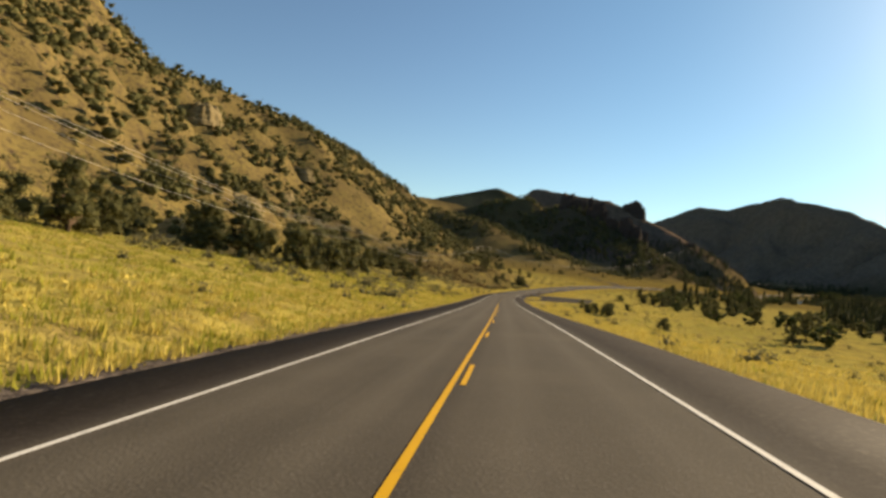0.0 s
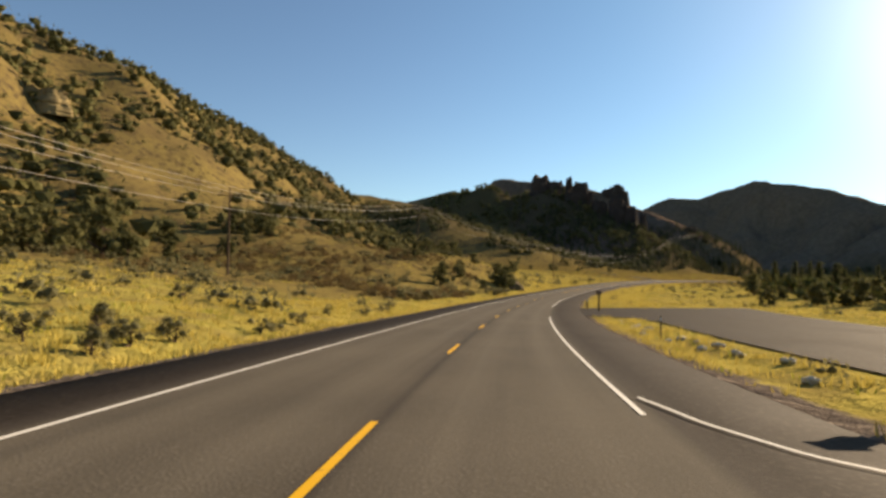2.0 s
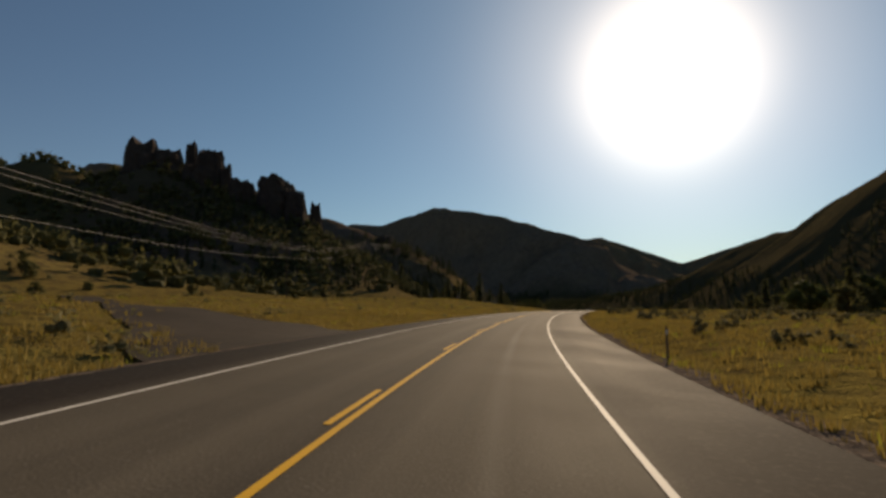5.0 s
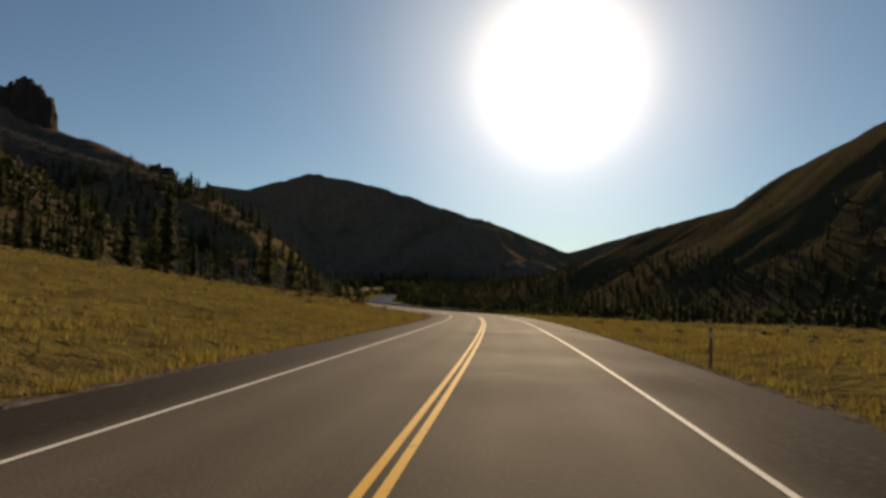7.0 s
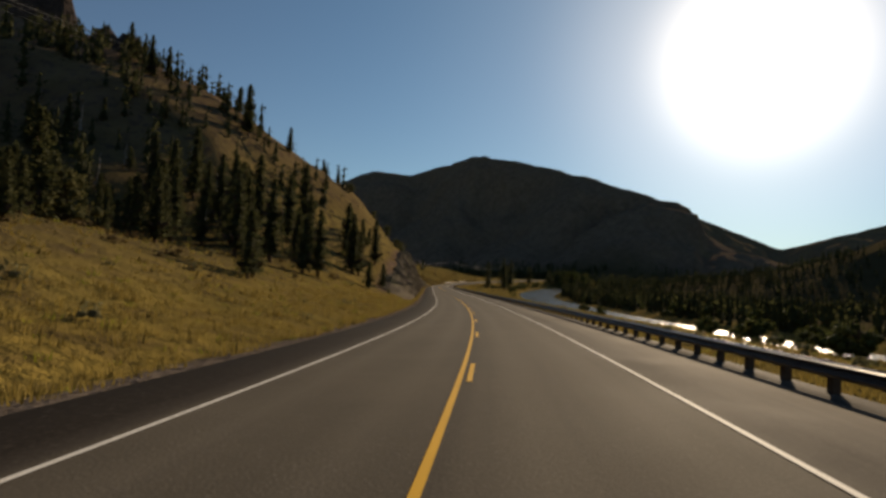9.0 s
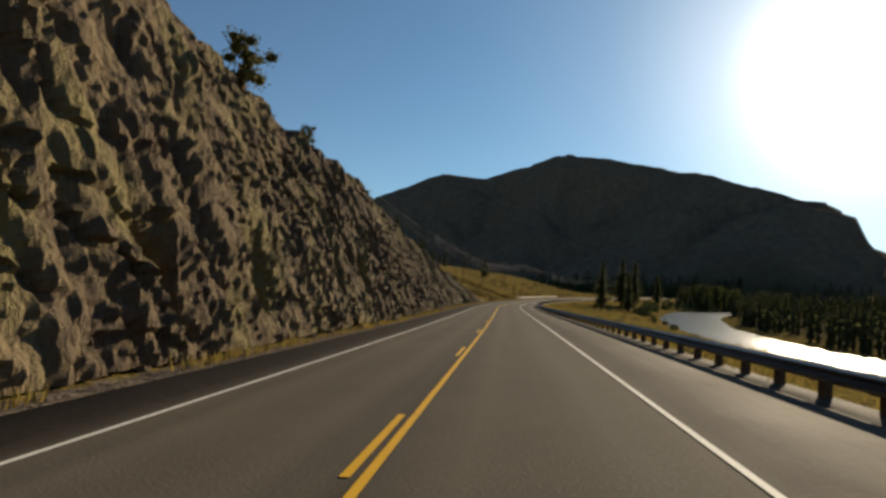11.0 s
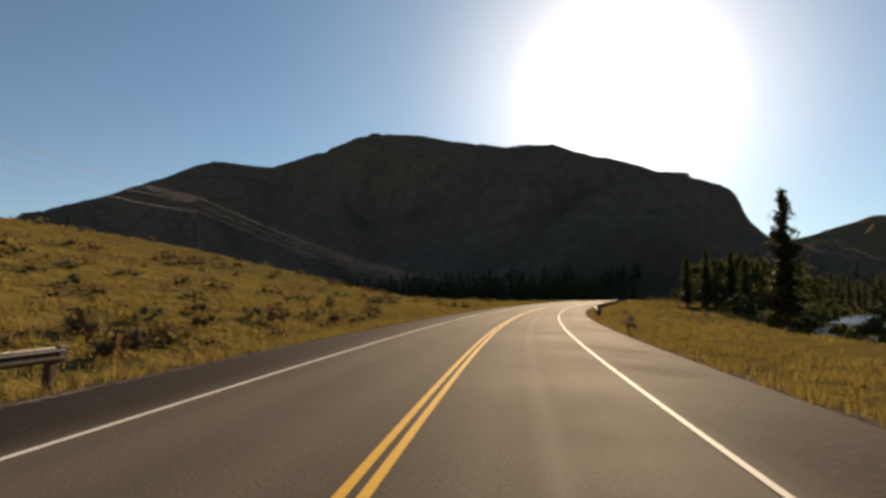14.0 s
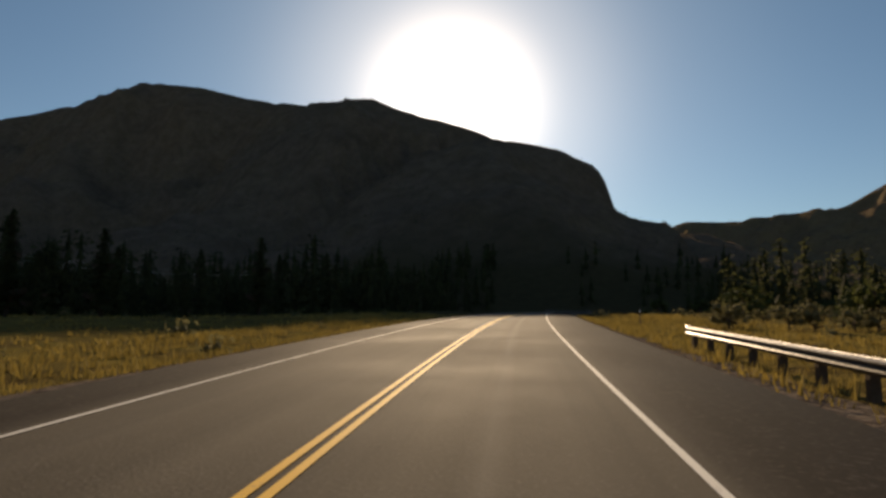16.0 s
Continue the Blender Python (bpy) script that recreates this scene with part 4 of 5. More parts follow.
def pine_crown(seed, height, width, levels, per, leaves, size, bare=0.15, ring=7):
    """Whorls of drooping boughs, shorter towards the top, with gaps, round a ragged inner mass."""
    rng = np.random.default_rng(seed)
    vs = []
    for i in range(levels):
        v = (i + rng.uniform(-0.3, 0.3)) / levels
        z = height * (bare + (1 - bare) * v)
        reach = width / 2 * (1 - max(v, 0)) ** 0.75 * rng.uniform(0.75, 1.15) + 0.12
        tall = height * (1 - bare) / levels
        turn_a = rng.uniform(0, 6.28)
        rim = [np.array([math.cos(turn_a + 6.283 * k / ring) * q, math.sin(turn_a + 6.283 * k / ring) * q, z - tall * 0.55 - q * 0.2]) for k, q in enumerate(reach * rng.uniform(0.25, 0.65, ring))]
        for k in range(ring):
            vs.append(np.array([[0, 0, z + tall * 0.9], rim[k], rim[(k + 1) % ring]]))
        for a in rng.uniform(0, 2 * math.pi, per):
            rr = reach * rng.uniform(0.6, 1.15)
            t = rng.random(leaves) ** 0.6
            mid = np.stack([np.cos(a) * rr * t, np.sin(a) * rr * t, z - rr * 0.28 * t ** 1.5 + rng.normal(0, 0.12, leaves)], 1)
            mid += rng.normal(0, size * 0.5, mid.shape)
            w1, w2 = rng.normal(size=(leaves, 3)), rng.normal(size=(leaves, 3))
            w1[:, 2] *= 0.4
            sz = size * rng.uniform(0.6, 1.3, leaves)[:, None]
            w1, w2 = w1 / np.linalg.norm(w1, axis=1)[:, None], w2 / np.linalg.norm(w2, axis=1)[:, None]
            vs.append(np.stack([mid - w1 * sz, mid + w1 * sz, mid + w2 * sz * 0.8], 1).reshape(-1, 3))
    vs = np.concatenate(vs)
    return vs, np.arange(len(vs)).reshape(-1, 3)


def limbs(seed, height, r, reach, count, material):
    """A tapered, slightly crooked trunk with limbs."""
    rnd = random.Random(seed)
    bm = bmesh.new()
    rings, sides, n = [], 7, 8
    for i in range(n + 1):
        z, q = (-0.4 if i == 0 else height * i / n), r * (1 - 0.88 * i / n)
        ox, oy = rnd.uniform(-1, 1) * height * 0.015, rnd.uniform(-1, 1) * height * 0.015
        rings.append([bm.verts.new((ox + q * math.cos(6.283 * k / sides), oy + q * math.sin(6.283 * k / sides), z)) for k in range(sides)])
    skin = []
    for i in range(n):
        for k in range(sides):
            f = bm.faces.new((rings[i][k], rings[i][(k + 1) % sides], rings[i + 1][(k + 1) % sides], rings[i + 1][k]))
            if i > 0:
                skin.append(f)
    bm.faces.new(rings[-1])
    for f in rnd.sample(skin, count):
        mid = f.calc_center_median()
        z = max(mid.z / height, 0.05)
        a = math.atan2(mid.y, mid.x)
        end = mid + Vector((math.cos(a), math.sin(a), rnd.uniform(0.1, 0.6))) * reach * (1.05 - z) * rnd.uniform(0.6, 1)
        tip = bmesh.ops.extrude_discrete_faces(bm, faces=[f])["faces"][0]
        for v in tip.verts:
            v.co = end + (v.co - mid) * 0.25
    return bm_mesh("trunk", bm, material)


def tree(kind, seed, height, width, leaves):
    label, cat = TREE_WORDS[kind]
    owner = thing(kind, label, cat, group=kind + "s near the road")
    part("trunk", limbs(seed, height * (0.7 if kind == "juniper" else 0.96), 0.035 * height ** 0.9, width * 0.42, 9, BARK), owner)
    if kind == "juniper":
        vs, fs = juniper_crown(seed, height, width, leaves, 0.2, 26)
        part("crown", mesh_of("crown", vs, fs, JUNIPER), owner)
    elif kind == "willow":
        vs, fs = juniper_crown(seed, height, width * 1.1, leaves, 0.22)
        part("crown", mesh_of("crown", vs, fs, WILLOW), owner)
    elif kind == "cottonwood":
        vs, fs = juniper_crown(seed, height, width, leaves, 0.3, 54)
        part("crown", mesh_of("crown", vs, fs, WILLOW), owner)
    else:
        vs, fs = pine_crown(seed, height, width, int(height * 2.0), 6, max(8, leaves // int(height * 10)), 0.27)
        part("crown", mesh_of("crown", vs, fs, PINE), owner)
    return owner


TREE_WORDS = {"juniper": ("dark green bushy juniper on dry ground", "juniper tree"), "pine_tree": ("tall dark green conifer with drooping boughs", "conifer"),
              "willow": ("grey-green leafy willow beside the river", "willow tree"), "cottonwood": ("tall dark cottonwood with an uneven broken crown", "cottonwood tree")}
PATTERNS = {"juniper": [tree("juniper", 1, 5.5, 5.0, 1250), tree("juniper", 2, 4.5, 4.2, 1100), tree("juniper", 3, 6.5, 4.8, 1400)],
            "pine_tree": [tree("pine_tree", 11, 10, 5.0, 1200), tree("pine_tree", 12, 16, 8.0, 2000), tree("pine_tree", 13, 8, 4.2, 900)],
            "willow": [tree("willow", 21, 6, 5.5, 900), tree("willow", 22, 4.5, 5.0, 800)],
            "cottonwood": [tree("cottonwood", 51, 13, 8.5, 3000), tree("cottonwood", 52, 11, 9.0, 2700), tree("cottonwood", 53, 14.5, 7.5, 3000)]}
used = set()


def plant(kind, which, s, l, scale, turned, xy=None):
    src = PATTERNS[kind][which % len(PATTERNS[kind])]
    if xy is None:
        at = spot(s, l, -0.1)
    else:
        at = xy
    m = pose(*at, 0, 0, turned)
    if src.name in used:
        ob = copy_thing(src, m)
    else:
        ob = src
        ob.matrix_basis = m
        used.add(src.name)
    ob.scale = (scale, scale, scale * (0.92 + 0.16 * ((turned * 7.13) % 1)))
    return ob


rnd = random.Random(12)
# junipers at the foot of the left hill
for k in range(88):
    s = rnd.uniform(20, 335)
    l = -rnd.uniform(35, 64) - 6 * math.sin(s / 23) - lerp(s, [(185, 0), (225, 16), (290, 18), (335, 7)])
    plant("juniper", k, s, l, rnd.uniform(0.85, 1.75) * (1.0 if s < 215 else 0.8), rnd.uniform(0, 360))
for s, l, sc in ((185, -27, 1.2), (190, -31, 1.1), (341, -13.6, 1.0), (342.6, -14.6, 0.9), (358, -18.5, 0.7), (378, -17.2, 0.3), (343, -16, 0.85), (347, -14, 0.7), (344.5, -12.5, 0.55), (324, -14.5, 0.42), (334, -23, 0.5), (338, -23.5, 0.6), (328, -20.5, 0.62), (331, -32, 0.7), (352, -30, 0.8), (360, -27, 0.6), (366, -38, 0.8), (443, -12, 0.3), (414, -10.5, 0.3), (396.5, -26.6, 0.95), (382, -40, 0.8), (372, -46, 1.0), (430, -60, 0.8), (310, -19, 0.7), (318, -22, 0.6)):
    plant("juniper", rnd.randrange(3), s, l, sc, rnd.uniform(0, 360))
for k in range(26):
    plant("juniper", k, rnd.uniform(352, 450), -rnd.uniform(46, 95), rnd.uniform(0.6, 1.2), rnd.uniform(0, 360))
for k in range(22):
    plant("juniper", k, rnd.uniform(470, 690), -rnd.uniform(62, 112), rnd.uniform(0.45, 0.9), rnd.uniform(0, 360))
for s, l, sc in ((864, -21, .7), (868, -26, .8), (872, -31, .9), (880, -30, .6), (890, -36, .8), (905, -33, .5), (918, -36, .9), (935, -30, .6), (950, -34, .8), (843, -30, .8), (850, -36, 1.0)):
    plant("juniper", rnd.randrange(3), s, l, sc, rnd.uniform(0, 360))
# scattered junipers right of the road
for s, l, sc in ((172, 22, 0.42), (140, 19.3, 0.45), (141, 21, 0.55), (139, 23.5, 0.7), (142, 24.5, 0.6), (196, 38, 0.5), (120, 31, 0.6)):
    plant("juniper", rnd.randrange(3), s, l, sc, rnd.uniform(0, 360))
for k in range(76):
    s = rnd.uniform(15, 360)
    plant("juniper" if k % 3 else "willow", k + 1, s, rnd.uniform(58, 135), rnd.uniform(0.6, 1.15), rnd.uniform(0, 360))
for k in range(46):
    s = rnd.uniform(330, 850)
    plant("juniper", k, s, rnd.uniform(34, 95), rnd.uniform(0.5, 1.1), rnd.uniform(0, 360))
# the belt of trees across the meadow
for k in range(110):
    s = rnd.uniform(345, 740)
    plant(("willow", "juniper", "pine_tree")[k % 3], k, s, 46 + 60 * rnd.random() ** 1.3, rnd.uniform(0.8, 1.45), rnd.uniform(0, 360))
# conifers on the bank left of the road after the cut
for s, l, w, sc in ((1279, -38, 0, 1.0), (1300, -45, 1, 1.0), (1306, -50, 0, 1.0), (1310, -58, 1, 0.8), (1411.4, -46.6, 1, 0.66), (1413.0, -46.4, 1, 0.62), (1290, -62, 0, 0.8), (1262, -42, 2, 0.7), (1253, -44, 2, 0.6), (1330, -70, 0, 0.9), (1342, -74, 2, 1.1)):
    plant("pine_tree", w, s, l, sc, rnd.uniform(0, 360))
snags = []
for seed, hgt in ((41, 8), (42, 6.5), (43, 9.5)):
    label = "bare grey dead conifer trunk on the burnt slope"
    ob = tagged(new("dead_tree", limbs(seed, hgt, 0.16, 1.1, 14, SNAG)), label, "dead tree", "dead trees under the butte")
    snags.append(ob)
for k in range(60):
    s, l = rnd.uniform(850, 1040), -rnd.uniform(28, 90)
    m = pose(*spot(s, l, -0.2), rnd.uniform(-4, 4), rnd.uniform(-4, 4), rnd.uniform(0, 360)) @ Matrix.Scale(rnd.uniform(0.6, 1.1), 4)
    if k < 3:
        snags[k].matrix_basis = m
    else:
        copy_thing(snags[k % 3], m)
for s, sc in ((1102, .6), (1121, .5), (1137, .75), (1150, .45), (1172, .5), (1184, .4)):
    plant("juniper", rnd.randrange(3), s, -16.5, sc, rnd.uniform(0, 360))
for s, l, sc in ((1004, -15, .8), (1012, -19, .9), (1020, -14, .7), (1026, -22, 1.0), (1034, -17, .8), (1042, -24, .9), (1050, -20, .7), (996, -24, 1.0), (985, -20, .8), (1016, -30, 1.1)):
    plant("pine_tree", rnd.randrange(3), s, l, sc * 0.75, rnd.uniform(0, 360))
for k in range(90):
    s = rnd.uniform(1640, 1800)
    plant("pine_tree", k, s, -rnd.uniform(24 + max(0, 1690 - s) * 0.7, 95 + max(0, 1690 - s) * 0.5), rnd.uniform(0.45, 0.75), rnd.uniform(0, 360))
for k in range(24):
    plant("juniper" if k % 2 else "pine_tree", k, rnd.uniform(985, 1130), -rnd.uniform(19, 48), rnd.uniform(0.5, 0.9), rnd.uniform(0, 360))
for k in range(26):
    s, spread = rnd.uniform(1436, 1480), rnd.uniform(0.92, 1.08)
    plant("pine_tree", k, s, -(s - 1350) * spread, rnd.uniform(0.6, 1.0), rnd.uniform(0, 360))
for k in range(20):
    s = rnd.uniform(1345, 1425)
    plant("pine_tree", k, s, -(s - 1250) * rnd.uniform(0.48, 0.78), rnd.uniform(0.6, 1.05), rnd.uniform(0, 360))
for k in range(9):
    plant("pine_tree", k, rnd.uniform(1485, 1520), -rnd.uniform(76, 112), rnd.uniform(0.35, 0.5), rnd.uniform(0, 360))
# tall leafy trees on the bank behind the last guardrail
for s, l, sc in ((1560, 33, 2.3), (1566, 39, 2.7), (1572, 31, 2.2), (1580, 45, 2.8), (1590, 37, 2.4), (1575, 52, 2.7), (1602, 43, 2.3), (1612, 35, 1.9), (1553, 40, 2.0), (1596, 54, 2.7), (1545, 47, 2.2), (1620, 48, 2.2), (1584, 58, 2.6)):
    plant("cottonwood", rnd.randrange(3), s, l, sc * 0.42, rnd.uniform(0, 360))
# conifers between the road and the river
for s, l, w, sc in ((1341, 22, 1, 1.15), (1373, 30, 1, 0.9), (1404, 24, 1, 1.5), (1409, 29, 1, 1.3), (1416, 25, 0, 1.6), (1548, 30, 1, 0.8), (1556, 36, 1, 0.9), (1563, 27, 0, 1.2), (1570, 40, 1, 0.85), (1580, 32, 1, 0.75), (1588, 44, 1, 0.9), (1598, 36, 0, 1.2), (1606, 50, 1, 0.8), (1618, 42, 0, 1.1), (1482, 30, 1, 1.05), (1536, 36, 0, 1.1), (1530, 40, 2, 1.2), (1545, 46, 0, 0.9)):
    plant("pine_tree", w, s, l, sc, rnd.uniform(0, 360))
for k in range(30):
    s = rnd.uniform(1350, 1640)
    plant("willow", k, s, lerp(s, RIVER) - 14 - rnd.uniform(2, 12), rnd.uniform(0.5, 1.0), rnd.uniform(0, 360))
for k in range(44):
    s = rnd.uniform(880, 1320)
    if math.sin(s / 17.0) > -0.3 and (s < 1110 or k % 4 == 0):
        plant("willow", k, s, lerp(s, RIVER) - 13 - rnd.uniform(0, 7), rnd.uniform(0.3, 0.6), rnd.uniform(0, 360))
# a thicket on the inner bank where the river swings away
for k in range(8):
    plant("willow", k, rnd.uniform(1340, 1390), rnd.uniform(17, 26), rnd.uniform(0.25, 0.45), rnd.uniform(0, 360))
for k in range(26):
    s = rnd.uniform(860, 1240)
    plant("willow", k, s, lerp(s, RIVER) + 15 + rnd.uniform(2, 14), rnd.uniform(0.6, 1.2), rnd.uniform(0, 360))
for k in range(26):
    s = rnd.uniform(1610, 1760)
    plant("willow", k, s, 22 + rnd.uniform(0, 50), rnd.uniform(0.5, 0.9), rnd.uniform(0, 360))
for k in range(34):
    s = rnd.uniform(870, 1000)
    plant("willow", k, s, lerp(s, RIVER) - 12 - rnd.uniform(0, 9), rnd.uniform(0.5, 0.9), rnd.uniform(0, 360))
# burnt and living conifers under the butte
for k in range(56):
    plant("pine_tree", k, rnd.uniform(925, 1015), -rnd.uniform(18, 62), rnd.uniform(0.4, 0.85), rnd.uniform(0, 360))
for k in range(90):
    s = rnd.uniform(800, 1085)
    plant("pine_tree", k, s, -rnd.uniform(34, 110), rnd.uniform(0.5, 0.95), rnd.uniform(0, 360))


def sage_bush(seed, width, height):
    """A big sagebrush: forked woody stems under a crown of uneven grey clumps."""
    r = np.random.default_rng(seed)
    owner = thing("sagebrush_bush", "big grey-green sagebrush with dark woody stems in dry grass", "shrub", group="big sagebrush beside the road")
    part("stem", limbs(seed, height * 0.7, 0.05, width * 0.4, 8, BARK), owner, "dark twisted stem")
    k = 9
    c = np.stack([r.normal(0, width * 0.24, k), r.normal(0, width * 0.24, k), r.uniform(0.32, 0.85, k) * height], 1)
    vs, fs = bush(seed, c, r.uniform(0.17, 0.27, k) * width, 420, 0.075, 0.85, 0.55)
    part("crown", mesh_of("crown", vs, fs, SAGE), owner)
    return owner


PATTERNS["sage"] = [sage_bush(61, 1.5, 1.1), sage_bush(62, 1.3, 1.25), sage_bush(63, 1.7, 1.0)]
for s, l, sc in ((220, -12.6, 1.0), (218, -10, 0.95), (220, -9.7, 0.9), (234, -17.8, 1.0), (216, -9.8, 0.8), (226, -9.3, 0.8), (216, -11.9, 0.9), (231, -9.6, 0.7), (238, -10.4, 0.6), (205, -13, 0.8), (243, -9.4, 0.6), (252, -10, 0.7),
                 (313.6, -9.3, 1.25), (314.6, -9.9, 1.3), (316, -10.4, 1.3), (317, -10.0, 1.15), (313.4, -11.2, 0.9), (326, -10.6, 0.9), (328.5, -10.2, 0.8), (331, -10.9, 0.75), (320, -13, 1.0), (323, -17, 0.9), (335, -12, 0.7), (306, -14, 0.9), (309, -19, 1.0),
                 (414, -10.1, 1.0), (444, -11, 1.1), (418, -13, 0.7), (431, -14, 0.6), (461, -13, 0.7), (120, -11, 0.6), (132, -10, 0.65), (138, -13, 0.8), (147, -10.5, 0.6), (152, -12, 0.8), (160, -10.2, 0.7),
                 (1418, -12, 0.9), (1528, -14, 1.0), (1531, -15, 0.9), (1545, -20, 0.8), (1642, 14.8, 1.5), (1643.2, 15.4, 1.3), (1641, 18, 1.4), (1640.4, 19.2, 1.5), (1639, 20.8, 1.3), (1640, 22.5, 1.4), (1648, 17, 1.0), (1662, 26, 1.0), (1658, 22, 1.1), (1655, 27, 1.0), (1666, 30, 1.2), (1650, 25, 0.9), (1648, 30, 1.0)):
    plant("sage", rnd.randrange(3), s, l, sc, rnd.uniform(0, 360))
for k in range(46):
    plant("sage", k, rnd.uniform(262, 348), -11 - 45 * rnd.random() ** 1.2, rnd.uniform(0.6, 1.3), rnd.uniform(0, 360))
for k in range(60):
    plant("sage", k, rnd.uniform(515, 640), rnd.uniform(11, 34), rnd.uniform(0.6, 1.25), rnd.uniform(0, 360))
for k in range(34):
    plant("sage", k, rnd.uniform(365, 470), rnd.uniform(13, 40), rnd.uniform(0.5, 1.0), rnd.uniform(0, 360))
for k in range(44):
    plant("sage", k, rnd.uniform(1340, 1475), -10.0 - 22 * rnd.random() ** 1.5, rnd.uniform(0.35, 0.8), rnd.uniform(0, 360))


def scatter(name, label, category, template, s, l, scale, material, sink=0.05, keep=None, tall=(0.8, 1.2)):
    """Many plants as one mesh: copies of a small template at s, l."""
    rng = np.random.default_rng(len(s) + int(abs(float(np.sum(l)))))
    z, x, y, h, rocky = ground_z(s, l, True)
    ok = np.ones(len(s), bool) if keep is None else keep(s, l, x, y, z, h)
    s, l, z, x, y, scale = s[ok], l[ok], z[ok], x[ok], y[ok], scale[ok]
    a = rng.uniform(0, 2 * math.pi, len(s))
    t = rng.uniform(*tall, len(s))
    tv, tf = template
    ca, sa = np.cos(a)[:, None], np.sin(a)[:, None]
    X = x[:, None] + (tv[:, 0] * ca - tv[:, 1] * sa) * scale[:, None]
    Y = y[:, None] + (tv[:, 0] * sa + tv[:, 1] * ca) * scale[:, None]
    Z = z[:, None] - sink + tv[:, 2] * (scale * t)[:, None]
    vs = np.stack([X, Y, Z], -1).reshape(-1, 3)
    fs = (tf[None] + (np.arange(len(s)) * len(tv))[:, None, None]).reshape(-1, tf.shape[1])
    return tagged(new(name, mesh_of(name, vs, fs, material)), label, category, kind="stuff")


def tuft(seed, blades, height, spread):
    rng = np.random.default_rng(seed)
    vs = []
    for k in range(blades):
        a = rng.uniform(0, 6.283)
        r = rng.uniform(0, spread)
        b = np.array([math.cos(a) * r, math.sin(a) * r, 0])
        tip = b + np.array([math.cos(a), math.sin(a), 0]) * rng.uniform(0.05, 0.5) * height + np.array([0, 0, height * rng.uniform(0.6, 1.1)])
        w = np.array([-math.sin(a + 0.6), math.cos(a + 0.6), 0]) * spread * (0.18 if blades < 8 else 0.10)
        vs += [b - w, b + w, tip]
    vs = np.array(vs)
    return vs, np.arange(len(vs)).reshape(-1, 3)


rng = np.random.default_rng(8)


def open_ground(s, l, x, y, z, h):
    lot = in_lot(s, l, 0.3)
    track = (l < -6) & (np.abs(s - (526 + 0.9 * (-l - 6.2))) < 8.5 - 5.5 * np.clip((-l - 6.2) / 20, 0, 1)) & (l > -66)
    cut = (lerp(s, CUT_TOP) > 1.0) & (l < -7.7 - 0.4 * np.sin(s * 0.9) - 1.2 * (s > 1180)) & (l > -14)
    wet = (s > 700) & (s < 1900) & (river_off(s, l) < 1.5)
    return ~(lot | track | cut | wet)


def brushy(s, l, x, y):
    """Keeps most of the tall grass off the rocky brush slope above the road."""
    return ~(((s > 255) & (s < 346) & (l < -11.5)) | ((s > 1000) & (s < 1225) & (l < -12))) | (rough_field(x / 6, y / 6, 83, 2) > 0.38)


def side_lists(n, s0, s1, near, far, power):
    s = rng.uniform(s0, s1, n)
    l = near + (far - near) * rng.random(n) ** power
    return s, l * np.where(rng.random(n) < 0.5, -1, 1)


# past 490 m the tufts wear the copy darkened for backlight
for name, s0, s1, count, label, look_of in (("golden_grass", -5, 490, 19500, "tall golden grass along the road's edge", GRASS), ("tawny_backlit_grass", 490, 1680, 46000, "tall tawny dry grass along the road's edge", TAWNY_BACKLIT)):
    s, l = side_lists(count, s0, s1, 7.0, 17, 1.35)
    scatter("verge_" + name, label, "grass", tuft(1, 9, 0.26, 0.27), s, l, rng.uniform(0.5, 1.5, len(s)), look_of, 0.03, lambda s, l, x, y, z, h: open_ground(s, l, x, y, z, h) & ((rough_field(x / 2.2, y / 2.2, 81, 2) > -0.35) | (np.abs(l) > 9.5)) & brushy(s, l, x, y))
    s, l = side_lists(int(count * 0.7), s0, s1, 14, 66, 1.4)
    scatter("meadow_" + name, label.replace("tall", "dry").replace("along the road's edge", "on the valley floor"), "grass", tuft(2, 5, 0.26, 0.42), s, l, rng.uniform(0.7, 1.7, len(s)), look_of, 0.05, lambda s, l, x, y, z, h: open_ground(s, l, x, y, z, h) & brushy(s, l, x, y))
s, l = side_lists(20000, -5, 1300, 7.4, 60, 1.3)
scatter("green_tufts", "yellow-green grass tufts among the dry grass", "grass", tuft(3, 8, 0.22, 0.3), s, l, rng.uniform(0.6, 1.6, len(s)), GREEN_GRASS, 0.05, lambda s, l, x, y, z, h: open_ground(s, l, x, y, z, h) & brushy(s, l, x, y))

s, l = rng.uniform(-5, 190, 7000), -7.2 - 42 * rng.random(7000) ** 1.2
scatter("fresh_tufts", "yellow-green grass on the bank above the road", "grass", tuft(6, 9, 0.27, 0.3), s, l, rng.uniform(0.6, 1.7, len(s)), GREEN_GRASS, 0.05, open_ground)
sage_tpl = bush(4, [(0.12, 0.05, 0.26), (-0.2, 0.02, 0.22)], [0.46, 0.4], 46, 0.12, 0.8, 0.36)
shrub_tpl = bush(5, [(0, 0, 0.3)], [0.55], 26, 0.21, 0.8, 0.4)
s, l = side_lists(3000, -5, 1700, 8.5, 75, 1.0)
scatter("sagebrush", "low grey-green sagebrush scattered in the grass", "shrub", sage_tpl, s, l, rng.uniform(0.5, 1.5, len(s)), SAGE, 0.05,
        lambda s, l, x, y, z, h: open_ground(s, l, x, y, z, h) & (rough_field(x / 25, y / 25, 71, 2) > -0.25))
s = rng.uniform(-20, 800, 4200)
l = -rng.uniform(40, 400, len(s))
s2 = rng.uniform(60, 460, 700)
l2 = -rng.uniform(11, 62, len(s2))
